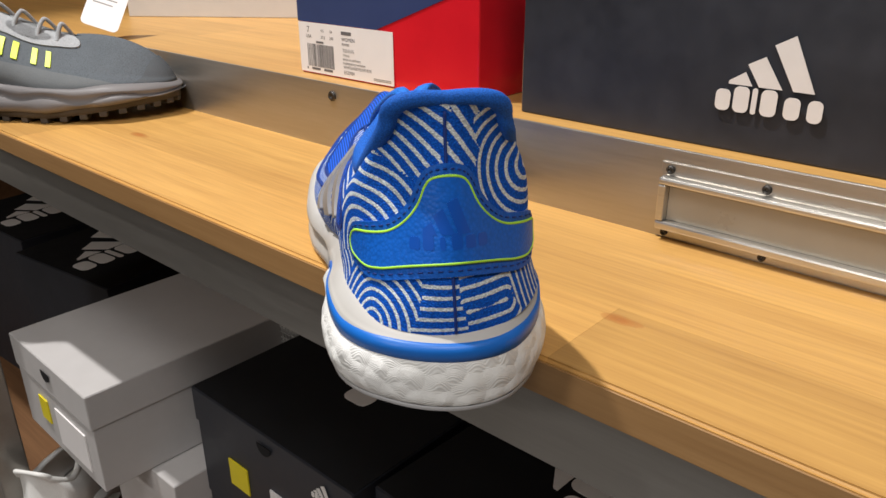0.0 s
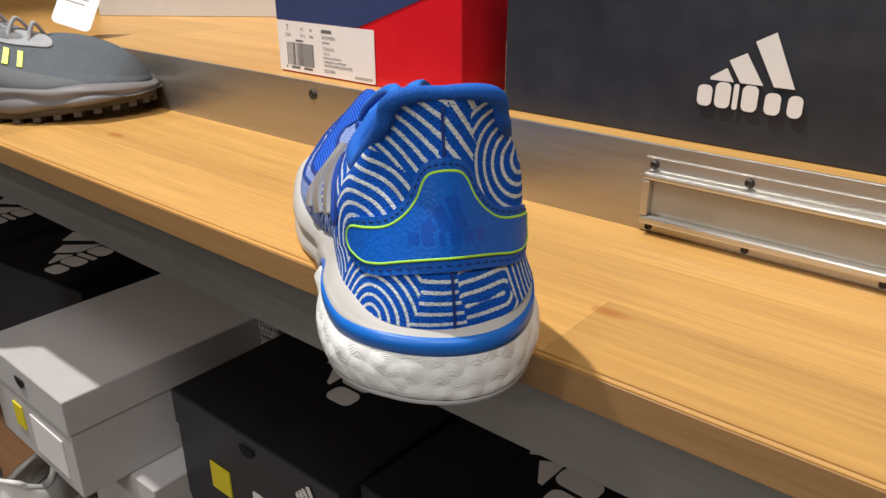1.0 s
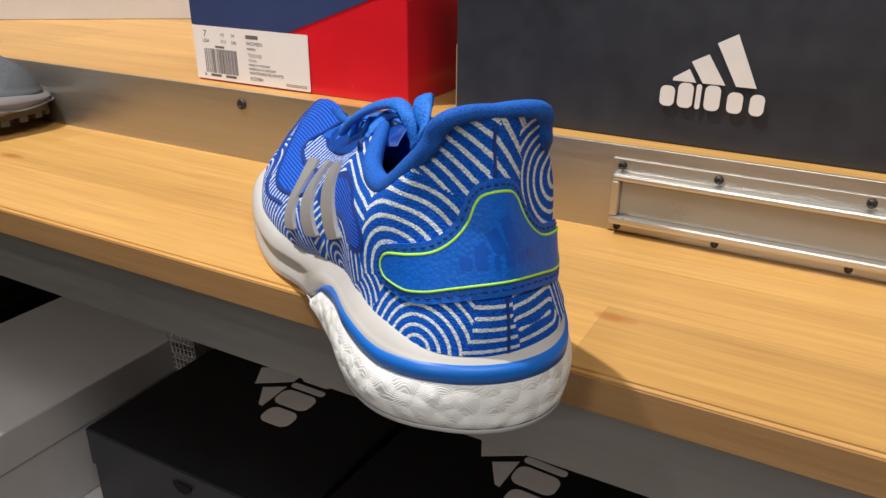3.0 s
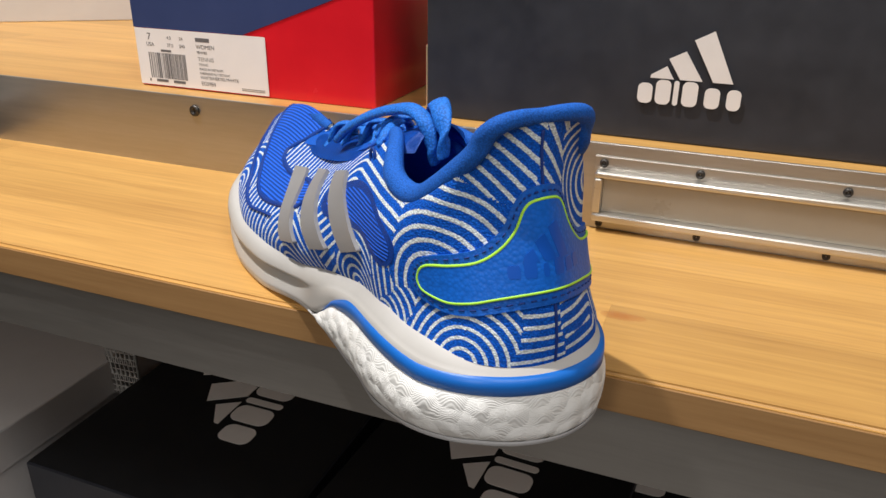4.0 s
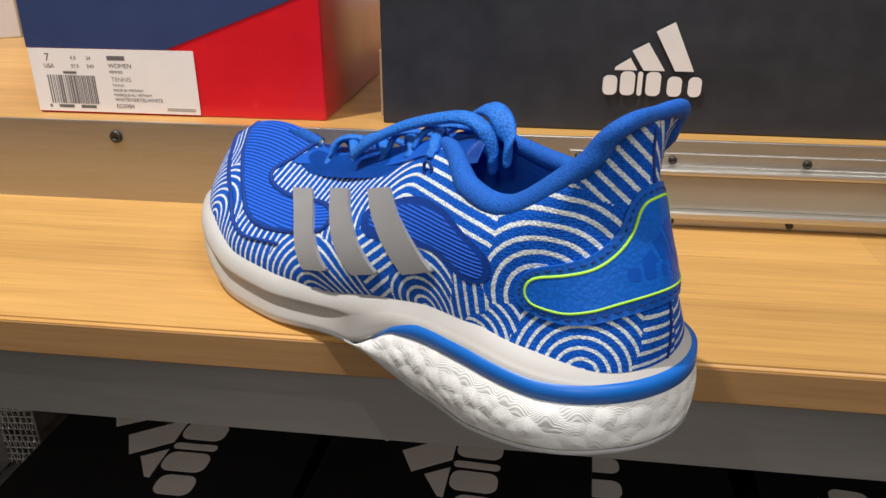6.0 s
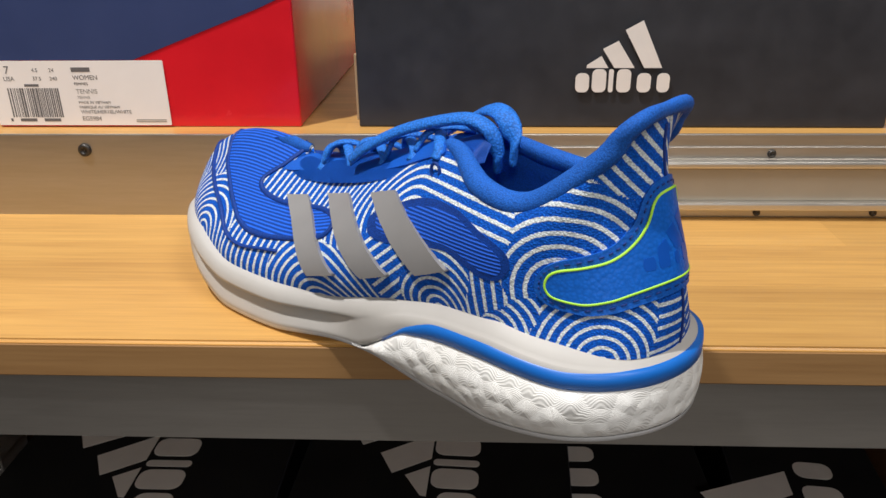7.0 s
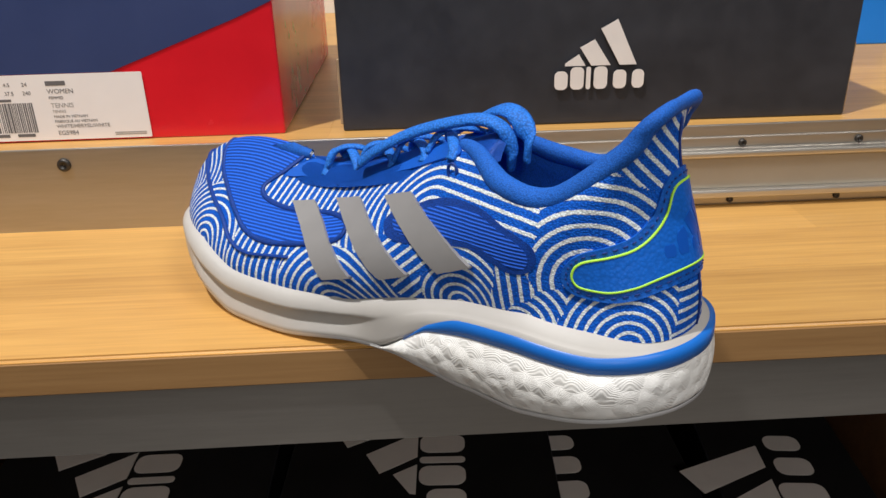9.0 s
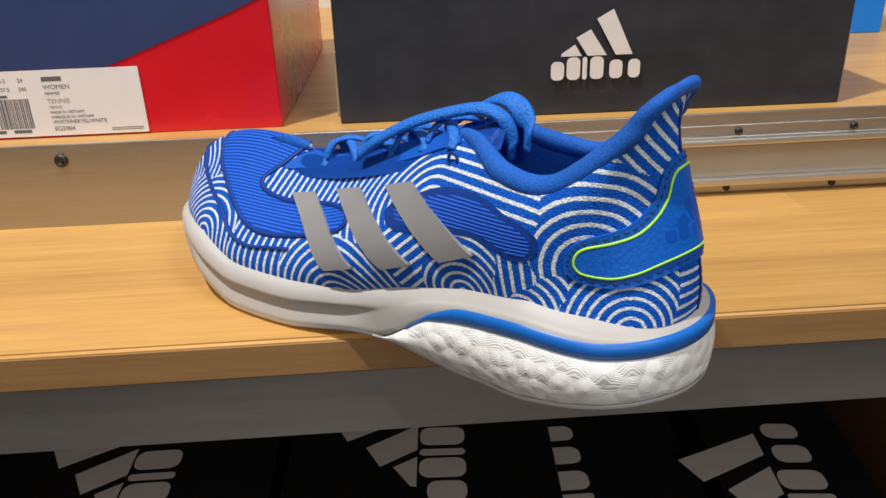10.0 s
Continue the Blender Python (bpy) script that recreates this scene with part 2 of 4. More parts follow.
upper = part("upper_board", block(XL, XR, 1.0, 1.09, UP - 0.03, UP - 0.0005), M_WOOD, unit, "lacquered pine upper board")
for k, (a, b) in enumerate(((0.0023, 0.09), (0.09, 0.18), (0.18, 0.27), (0.27, 0.36), (0.36, 0.45), (0.45, 0.53), (0.53, 0.601))):
    xs = (XL, -1.1 + 0.31 * (k % 3), -0.28 - 0.07 * (k % 2), 0.4 - 0.13 * (k % 3), XR)
    for x0, x1 in zip(xs, xs[1:]):
        part("stave", block(x0 + 0.00004, x1 - 0.00004, STEP + a + 0.00003, STEP + b - 0.00003, UP - 0.03, UP), M_WOOD, upper)
part("low_board", block(XL, XR, 0.16, 1.09, -0.575, -0.55, 0.002), M_PANEL, unit, "dark bottom board")
part("side_panel", block(0.165, 0.19, 0.30, 1.09, -0.55, -0.056, 0.001), M_PANEL, unit, "brown veneered upright panel")
part("back_panel", block(XL, XR, 1.09, 1.0985, -0.575, 0.02), M_PANEL, unit, "dark back panel")
part("upper_back_panel", block(XL, XR, 1.0905, 1.0985, 0.0205, 0.44), M_CREAM, unit, "cream back panel")
part("post", block(-0.91, -0.865, 0.19, 0.225, -0.70, -0.056, 0.002), M_STEEL, unit, "dark steel upright")
for x in (XL, XR - 0.03):
    part("end_panel", block(x, x + 0.03, 0.24, 1.09, -0.70, 0.41), M_PANEL, unit, "brown end panel")


def screw(x, z, parent, r=0.0037, y=STEP):
    bm = bmesh.new()
    n = 20
    rings = [(r, 0.0), (r * 0.98, 0.0012), (r * 0.8, 0.0019), (r * 0.45, 0.0021), (r * 0.42, 0.0008), (0.0004, 0.0008)]
    loops = [[bm.verts.new((q * math.cos(k * math.tau / n), -d, q * math.sin(k * math.tau / n))) for k in range(n)] for q, d in rings]
    for a, b in zip(loops, loops[1:]):
        for k in range(n):
            bm.faces.new((a[k], a[(k + 1) % n], b[(k + 1) % n], b[k]))
    bmesh.ops.recalc_face_normals(bm, faces=bm.faces)
    part("screw", bm, M_SCREW, parent, m=pose(x, y, z), smooth=True)


screw(-0.444, 0.044, unit, 0.0042)

# price-ticket holder on the step
holder = thing("ticket_holder", "long empty steel price-ticket holder screwed to the steel step", "ticket holder")
HX0, HX1 = -0.152, 0.235
part("back_plate", block(HX0, HX1, STEP - 0.0016, STEP - 0.0001, 0.0008, 0.0465, 0.0005), M_FASCIA, holder)
part("top_rail", block(HX0 + 0.002, HX1 - 0.002, STEP - 0.0085, STEP - 0.0017, 0.0345, 0.0388, 0.0014), M_CHROME, holder)
part("bottom_rail", block(HX0 + 0.002, HX1 - 0.002, STEP - 0.0085, STEP - 0.0017, 0.0072, 0.0125, 0.0014), M_CHROME, holder)
part("end_rail", block(HX0 + 0.002, HX0 + 0.0068, STEP - 0.0083, STEP - 0.0017, 0.01255, 0.03445, 0.001), M_CHROME, holder)
part("insert", block(HX0 + 0.007, HX1 - 0.004, STEP - 0.0030, STEP - 0.0018, 0.0127, 0.0343), M_INSERT, holder, "blank tan card")
for x in (-0.146, -0.091, -0.0145, 0.062, 0.138):
    screw(x, 0.0424, holder, 0.0026, STEP - 0.0016)
for x in (-0.146, -0.088, -0.018, 0.054, 0.128):
    screw(x, 0.0040, holder, 0.0022, STEP - 0.0016)


# ---- boxes ----


def shoe_box(name, label, w, d, h, lid, body_mat, lid_mat, at, top_mat=None, hole=False, group="", o=0.0016, y0=0.0015):
    """A lidded shoe box: front middle of the foot at 0, depth along +y."""
    box = thing(name, label, "shoe box", at, group)
    bm = block(-w / 2, w / 2, y0, d - 0.0015, 0, h - 0.002, 0.0012)
    part("body", bm, body_mat, box).matrix_parent_inverse = Matrix()
    bm = block(-w / 2 - o, w / 2 + o, -o + 0.0015, d + o - 0.0015, h - lid, h)
    bmesh.ops.delete(bm, geom=[f for f in bm.faces if f.normal.z < -0.5], context="FACES")
    bmesh.ops.bevel(bm, geom=[e for e in bm.edges if len(e.link_faces) == 2], offset=0.0008, segments=2, affect="EDGES")
    bmesh.ops.solidify(bm, geom=bm.faces[:], thickness=min(o, 0.0012) * 0.8)
    bmesh.ops.recalc_face_normals(bm, faces=bm.faces)
    part("lid", bm, lid_mat, box)
    if top_mat:
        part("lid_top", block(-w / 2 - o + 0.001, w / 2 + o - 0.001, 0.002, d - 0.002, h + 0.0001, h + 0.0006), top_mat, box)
    if hole:
        pts = [(0.011 * math.cos(t), 0.011 * math.sin(t)) for t in [math.pi + k * math.pi / 10 for k in range(11)]]
        # no hole is cut: a black plate paints the shade inside it
        part("finger_hole", prism([(p[0], h - lid * 0.30 + p[1]) for p in pts], -0.0021 + 0.0015 - o, -0.0016 + 0.0015 - o + 0.0004), M_BLACKTOP, box, "dark half-round finger hole")
    for ob in box.children:
        ob.matrix_parent_inverse = Matrix()
    return box


def on_front(box, name, bm, mat, m, label=""):
    ob = part(name, bm, mat, box, label)
    ob.matrix_parent_inverse = Matrix()
    ob.matrix_basis = m
    return ob


# black box on the upper board
black = shoe_box("shoe_box", "black card shoe box with white three-bar print on its side", 0.331, 0.20, 0.125, 0.030, M_BLACKCARD, M_BLACKCARD, pose(-0.1055, 0.4175, UP, 0, 0, -0.8), o=0.0005)
on_front(black, "print", mark(0.0605, 0.0003), M_PRINT, pose(0.0015, -0.0003, 0.0230), "white three-bar print")
on_front(black, "worn_corner", block(0.1652, 0.1672, 0.004, 0.010, 0.001, 0.047, 0.0006), M_BOARD, pose(0, 0, 0), "bare cardboard at a worn corner")
on_front(black, "worn_corner", block(-0.1672, -0.1652, 0.004, 0.009, 0.004, 0.046, 0.0006), M_BOARD, pose(0, 0, 0), "bare cardboard at a worn corner")

# red and navy box
red = shoe_box("shoe_box", "red and navy card shoe box with a white size label", 0.2015, 0.31, 0.125, 0.030, M_REDCARD, M_REDCARD, pose(-0.4095, 0.4205, UP, 0, 0, -0.3), o=0.0007, y0=0.0011)
on_front(red, "navy_field", prism([(-0.1010, 0.0435), (-0.0035, 0.0435), (0.078, 0.0735), (0.1005, 0.083), (0.1005, 0.1245), (-0.1010, 0.1245)], -0.0001, -0.0004), M_NAVY, pose(0, 0.0009, 0), "navy printed field")
label = on_front(red, "size_label", prism(rounded(-0.1, 0.0155, 0.0015, 0.0432, 0.0008), -0.0005, -0.0008), M_PAPER, pose(0, 0.0008, 0), "white printed size label")


def line_of_text(parent, words, x, z, size, mat=None, y=-0.0009):
    cu = bpy.data.curves.new("text", "FONT")
    cu.body, cu.size, cu.extrude = words, size, 0.00004
    cu.materials.append(mat or M_INK)
    ob = new("lettering", cu)
    ob.parent = parent
    ob.matrix_basis = pose(x, y, z, 90, 0, 0)
    return ob


def bars(parent, spans, z0, z1, mat=None, y=-0.0009):
    for a, b in spans:
        part("printed_bar", block(a, b, y - 0.00005, y + 0.00005, z0, z1), mat or M_INK, parent).matrix_parent_inverse = Matrix()


line_of_text(label, "7", -0.0890, 0.0350, 0.0072)
line_of_text(label, "USA", -0.0905, 0.0305, 0.0040)
line_of_text(label, "4.5", -0.0708, 0.0362, 0.0034)
line_of_text(label, "37.5", -0.0712, 0.0308, 0.0034)
line_of_text(label, "24", -0.0595, 0.0362, 0.0034)
line_of_text(label, "240", -0.0600, 0.0308, 0.0034)
bars(label, [(-0.0448, -0.0325)], 0.0362, 0.0390)
line_of_text(label, "WOMEN", -0.0448, 0.0312, 0.0042)
line_of_text(label, "FEMMES", -0.0445, 0.0277, 0.0026)
line_of_text(label, "TENNIS", -0.0442, 0.0223, 0.0042, M_INKGREY)
line_of_text(label, "TENNIS", -0.0440, 0.0190, 0.0025, M_INKGREY)
line_of_text(label, "MADE IN VIETNAM", -0.0438, 0.0157, 0.0025)
line_of_text(label, "FABRIQUE AU VIETNAM", -0.0438, 0.0126, 0.0025)
line_of_text(label, "WHITE/HERYEL/WHITE", -0.0436, 0.0092, 0.0033)
line_of_text(label, "EG5984", -0.0434, 0.0046, 0.0040)
bars(label, [(-0.0075, 0.0125)], 0.0048, 0.0054, M_INKGREY)
bars(label, [(-0.0075, 0.0125)], 0.0036, 0.0042, M_INKGREY)
bars(label, [(-0.0775, -0.068)], 0.0268, 0.0284)
rnd = random.Random(5)
spans, x = [], -0.0895
while x < -0.0555:
    w = rnd.choice((0.0004, 0.0006, 0.0009, 0.0012))
    spans.append((x, x + w))
    x += w + rnd.choice((0.0004, 0.0006, 0.0009))
bars(label, spans, 0.0068, 0.0258)
bars(label, [(-0.0915, -0.0900), (-0.0850, -0.0740), (-0.0690, -0.0580)], 0.0040, 0.0060)

# pale box set askew at the back, blue box at the back
shoe_box("shoe_box", "pale grey shoe box standing askew at the back", 0.36, 0.20, 0.13, 0.05, M_PALEBOX, M_PALEBOX, pose(-0.887, 0.635, UP, 0, 0, 34))
shoe_box("shoe_box", "bright blue shoe box behind the black one", 0.20, 0.30, 0.12, 0.04, M_BLUECARD, M_BLUECARD, pose(0.147, 0.681, UP, 0, 0, -1))

# boxes on the bottom board
LOWG = "boxes on the bottom board"
LB = -0.55


def low_box(x, y, top, rz, w, d, h, label, body, lid, tm, hole=False, logo=None, lid_h=0.04):
    box = shoe_box("shoe_box", label, w, d, h, lid_h, body, lid, pose(x, y, top - h, 0, 0, rz), tm, hole, group=LOWG)
    if logo:
        lx, ly, size = logo
        on_front(box, "print", mark(size, 0.0004), M_PRINT, Matrix(((0, 0, -1, lx + 0.006), (1, 0, 0, ly), (0, -1, 0, h + 0.0007), (0, 0, 0, 1))), "white three-bar print")
    return box


DARKLABEL = "black shoe box with white three-bar print on its lid"
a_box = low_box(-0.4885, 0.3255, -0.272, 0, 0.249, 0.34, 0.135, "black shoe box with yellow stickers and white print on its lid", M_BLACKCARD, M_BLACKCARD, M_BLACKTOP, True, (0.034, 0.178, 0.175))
on_front(a_box, "yellow_sticker", block(-0.070, -0.038, -0.0004, 0.0012, 0.040, 0.072), M_YELLOW, pose(0, 0, 0))
on_front(a_box, "yellow_sticker", block(0.000, 0.036, -0.0004, 0.0012, 0.030, 0.070), M_PAPER, pose(0, 0, 0), "white paper sticker")
on_front(a_box, "print", mark(0.030, 0.0004), M_PRINT, pose(0.085, -0.0016, 0.104), "small white three-bar print")
low_box(-0.4885, 0.33, -0.408, 0, 0.25, 0.34, 0.14, "black shoe box under another one", M_BLACKCARD, M_BLACKCARD, M_BLACKTOP)
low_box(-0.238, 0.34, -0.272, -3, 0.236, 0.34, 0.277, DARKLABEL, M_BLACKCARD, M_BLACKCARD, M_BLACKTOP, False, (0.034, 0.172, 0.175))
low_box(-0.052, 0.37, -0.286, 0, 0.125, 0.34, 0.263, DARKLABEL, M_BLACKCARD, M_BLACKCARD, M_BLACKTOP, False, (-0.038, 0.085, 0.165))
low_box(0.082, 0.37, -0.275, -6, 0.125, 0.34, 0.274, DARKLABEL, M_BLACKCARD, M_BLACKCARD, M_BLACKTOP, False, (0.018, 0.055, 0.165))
WL = "white and grey shoe box, its end lit by the lamp"
w1 = low_box(-0.757, 0.236, -0.26, -1, 0.195, 0.33, 0.12, WL, M_WHITECARD, M_WHITECARD, None, True)
on_front(w1, "yellow_sticker", block(-0.045, -0.022, -0.0004, 0.0012, 0.030, 0.060), M_YELLOW, pose(0, 0, 0))
on_front(w1, "size_label", block(0.0, 0.075, -0.0004, 0.0012, 0.015, 0.062), M_PAPER, pose(0, 0, 0), "white paper label")
low_box(-0.688, 0.287, -0.381, 1, 0.145, 0.33, 0.169, WL, M_WHITECARD, M_WHITECARD, None)
low_box(-1.01, 0.36, -0.27, 8, 0.22, 0.33, 0.28, DARKLABEL, M_BLACKCARD, M_BLACKCARD, M_BLACKTOP, False, (0.03, 0.10, 0.17))
low_box(-1.27, 0.36, -0.27, 4, 0.22, 0.33, 0.28, DARKLABEL, M_BLACKCARD, M_BLACKCARD, M_BLACKTOP, False, (0.03, 0.10, 0.17))

# ---- the blue running shoe ----
# Shoe frame: u from heel to toe, v to the side that faces the aisle, w up; set down on the lower board.
SHOE = Matrix(((-0.7771, -0.6293, 0, -0.1152), (0.6293, -0.7771, 0, 0.1782), (0, 0, 1, 0), (0, 0, 0, 1)))
# Sections from heel to toe: foot of the upper, two bulge points, edge of the opening.
NEAR = (
    ((0.0066, 0.0022, 0.0355), (0.0028, 0.0038, 0.0650), (0.0249, 0.0037, 0.0981), (0.0188, 0.0040, 0.1192)),
    ((0.0148, 0.0268, 0.0370), (0.0195, 0.0230, 0.0627), (0.0390, 0.0211, 0.0906), (0.0210, 0.0205, 0.1168)),
    ((0.0393, 0.0387, 0.0397), (0.0417, 0.0307, 0.0628), (0.0401, 0.0391, 0.0837), (0.0350, 0.0262, 0.1025)),
    ((0.0632, 0.0409, 0.0412), (0.0649, 0.0419, 0.0560), (0.0619, 0.0433, 0.0750), (0.0563, 0.0305, 0.0867)),
    ((0.0896, 0.0389, 0.0377), (0.0885, 0.0424, 0.0507), (0.0809, 0.0428, 0.0715), (0.0773, 0.0298, 0.0878)),
    ((0.1155, 0.0407, 0.0325), (0.1119, 0.0485, 0.0488), (0.1057, 0.0366, 0.0764), (0.1016, 0.0170, 0.0962)),
    ((0.1505, 0.0455, 0.0246), (0.1481, 0.0565, 0.0424), (0.1371, 0.0334, 0.0682), (0.1318, 0.0083, 0.0873)),
    ((0.1845, 0.0509, 0.0226), (0.1836, 0.0537, 0.0402), (0.1722, 0.0275, 0.0556), (0.1624, 0.0090, 0.0762)),
    ((0.2203, 0.0519, 0.0235), (0.2184, 0.0546, 0.0395), (0.2017, 0.0249, 0.0534), (0.1886, 0.0080, 0.0722)),
    ((0.2557, 0.0429, 0.0322), (0.2573, 0.0425, 0.0448), (0.2263, 0.0187, 0.0619), (0.2000, 0.0055, 0.0711)),
    ((0.2846, 0.0259, 0.0335), (0.2869, 0.0230, 0.0508), (0.2481, 0.0114, 0.0771), (0.2046, 0.0035, 0.0722)),
    ((0.2962, 0.0062, 0.0335), (0.3016, 0.0053, 0.0596), (0.2663, 0.0028, 0.0843), (0.2065, 0.0025, 0.0737)),
)
FAR_WIDTH = (1.00, 1.22, 1.23, 1.06, 0.93, 0.88, 0.86, 0.86, 0.88, 0.92, 0.97, 1.00)


def across(p, k):
    return (p[0], 0.0045 - (p[1] - 0.0045) * FAR_WIDTH[k], p[2])


SECTIONS = np.array([NEAR[k] for k in range(12)] + [[across(p, k) for p in NEAR[k]] for k in range(10, 0, -1)])
NK = len(SECTIONS)


def glide(keys, phi):
    """Closed smooth curve through the keys, at the places phi (in keys)."""
    phi = np.asarray(phi, float)
    i = np.floor(phi).astype(int)
    f = (phi - i)[(...,) + (None,) * (keys.ndim - 1)]
    n = len(keys)
    a, b, c, d = (keys[(i + k) % n] for k in (-1, 0, 1, 2))
    return 0.5 * (2 * b + (c - a) * f + (2 * a - 5 * b + 4 * c - d) * f**2 + (3 * b - a - 3 * c + d) * f**3)


def upper_point(phi, t):
    """The shell of the upper: phi round the shoe (0 heel, 11 toe), t from the sole (0) to the opening (1)."""
    phi, t = np.broadcast_arrays(np.asarray(phi, float), np.asarray(t, float))
    k = glide(SECTIONS, phi)
    t = t[..., None]
    s = 1 - t
    return s**3 * k[..., 0, :] + 3 * s * s * t * k[..., 1, :] + 3 * s * t * t * k[..., 2, :] + t**3 * k[..., 3, :]


def upper_normal(phi, t, e=1e-3):
    a = upper_point(np.asarray(phi) + e, t) - upper_point(np.asarray(phi) - e, t)
    b = upper_point(phi, np.asarray(t) + e) - upper_point(phi, np.asarray(t) - e)
    n = np.cross(b, a)
    return n / (np.linalg.norm(n, axis=-1, keepdims=True) + 1e-12)


# Widest line of the sole, heel to toe, and the heights of its bands, by u.
SOLE_NEAR = ((0.0013, 0.0026), (0.0097, 0.0283), (0.0291, 0.0434), (0.0558, 0.0485), (0.0848, 0.0463), (0.1148, 0.0472), (0.1442, 0.0479), (0.1791, 0.0555), (0.2118, 0.0576), (0.2425, 0.0540), (0.2686, 0.0421), (0.2888, 0.0264), (0.2988, 0.0060))
SOLE_FAR = ((0.2889, -0.0159), (0.2685, -0.0317), (0.2423, -0.0414), (0.2122, -0.0435), (0.1802, -0.0402), (0.1452, -0.0353), (0.1152, -0.0351), (0.0854, -0.0391), (0.0556, -0.0419), (0.0291, -0.0353), (0.0071, -0.0204))
SOLE = np.array(SOLE_NEAR + SOLE_FAR)
SU = (-0.0050, 0.0100, 0.0300, 0.0600, 0.0900, 0.1200, 0.1500, 0.1800, 0.2200, 0.2500, 0.2800, 0.3000)
Z_BOTTOM = (0.0043, 0.0070, 0.0047, 0.0013, 0.0009, 0.0061, 0.0045, 0.0013, 0.0015, 0.0127, 0.0212, 0.0261)
Z_TOP = (0.0364, 0.0383, 0.0398, 0.0425, 0.0384, 0.0323, 0.0249, 0.0233, 0.0241, 0.0325, 0.0343, 0.0342)
Z_BAND = (0.0263, 0.0278, 0.0269, 0.0291, 0.0255, 0.0201, 0.0154)
BAND = 0.0067

M_BLUE = (0.005, 0.122, 0.66)


def printed_knit(name):
    """Blue knit with a white maze of bands, laid by the mesh's own 'rings' measure."""
    m = material(name, M_BLUE, 0.8, 0, 0.15)
    at = m.node_tree.nodes.new("ShaderNodeAttribute")
    at.attribute_name = "rings"
    v = coords(m)
    wob = node(m, "ShaderNodeTexNoise", Scale=900.0, Detail=2.0)
    wire(m, v, wob.inputs["Vector"])
    add = m.node_tree.nodes.new("ShaderNodeMath")
    add.operation, add.inputs[1].default_value = "MULTIPLY_ADD", 0.15
    wire(m, wob.outputs["Fac"], add.inputs[0]), wire(m, at.outputs["Fac"], add.inputs[2])
    fr = m.node_tree.nodes.new("ShaderNodeMath")
    fr.operation = "FRACT"
    wire(m, add.outputs[0], fr.inputs[0])
    band = ramp(m, fr.outputs[0], [(0.41, (0, 0, 0)), (0.46, (1, 1, 1)), (0.74, (1, 1, 1)), (0.79, (0, 0, 0))])
    # knit: small cells, dark between the stitches
    kn = m.node_tree.nodes.new("ShaderNodeTexVoronoi")
    kn.inputs["Scale"].default_value = 1050.0
    kv = coords(m, (1, 1, 1.35))
    wire(m, kv, kn.inputs["Vector"])
    stitch = ramp(m, kn.outputs["Distance"], [(0.15, (1, 1, 1)), (0.75, (0.42, 0.42, 0.42))])
    blue = node(m, "ShaderNodeTexNoise", Scale=1500.0, Detail=2.0)
    wire(m, v, blue.inputs["Vector"])
    bcol = ramp(m, blue.outputs["Fac"], [(0.35, (0.003, 0.088, 0.54)), (0.55, M_BLUE), (0.75, (0.010, 0.18, 0.80))])
    mix = m.node_tree.nodes.new("ShaderNodeMix")
    mix.data_type = "RGBA"
    wire(m, band, mix.inputs[0]), wire(m, bcol, mix.inputs[6])
    mix.inputs[7].default_value = (0.86, 0.93, 0.95, 1)
    mul = m.node_tree.nodes.new("ShaderNodeMix")
    mul.data_type, mul.blend_type = "RGBA", "MULTIPLY"
    mul.inputs[0].default_value = 0.7
    wire(m, mix.outputs[2], mul.inputs[6]), wire(m, stitch, mul.inputs[7])
    wire(m, mul.outputs[2], shader(m).inputs["Base Color"])
    add_bump(m, kn.outputs["Distance"], 0.6, -0.0005)
    add_bump(m, band, 0.35, 0.0003)
    return m


def ribbed(name, base, scale, direction, depth=0.0004):
    m = material(name, base, 0.7, 0, 0.3)
    v = coords(m)
    w = m.node_tree.nodes.new("ShaderNodeTexWave")
    w.wave_type, w.bands_direction = "BANDS", direction
    w.inputs["Scale"].default_value, w.inputs["Distortion"].default_value = scale, 0.6
    wire(m, v, w.inputs["Vector"])
    n = node(m, "ShaderNodeTexNoise", Scale=1400.0, Detail=2.0)
    wire(m, v, n.inputs["Vector"])
    s = m.node_tree.nodes.new("ShaderNodeMath")
    s.operation, s.inputs[1].default_value = "MULTIPLY_ADD", 0.5
    wire(m, n.outputs["Fac"], s.inputs[0]), wire(m, w.outputs["Fac"], s.inputs[2])
    dark = tuple(c * 0.55 for c in base)
    lite = tuple(min(1, c * 1.5 + 0.01) for c in base)
    wire(m, ramp(m, s.outputs[0], [(0.35, dark), (0.8, base), (1.25, lite)]), shader(m).inputs["Base Color"])
    add_bump(m, s.outputs[0], 0.7, depth)
    return m


def woven(name, base, scale=1300.0, rough=0.7, bump=0.0003, amount=0.3):
    m = material(name, base, rough, 0, 0.35)
    v = coords(m)
    k = m.node_tree.nodes.new("ShaderNodeTexVoronoi")
    k.inputs["Scale"].default_value = scale
    wire(m, v, k.inputs["Vector"])
    big = node(m, "ShaderNodeTexNoise", Scale=60.0, Detail=3.0)
    wire(m, v, big.inputs["Vector"])
    s = m.node_tree.nodes.new("ShaderNodeMath")
    s.operation, s.inputs[1].default_value = "MULTIPLY_ADD", 0.4
    wire(m, big.outputs["Fac"], s.inputs[0]), wire(m, k.outputs["Distance"], s.inputs[2])
    wire(m, ramp(m, s.outputs[0], [(0.2, tuple(min(1, c * (1 + amount)) for c in base)), (1.0, tuple(c * (1 - amount) for c in base))]), shader(m).inputs["Base Color"])
    add_bump(m, k.outputs["Distance"], 0.5, -bump)
    return m


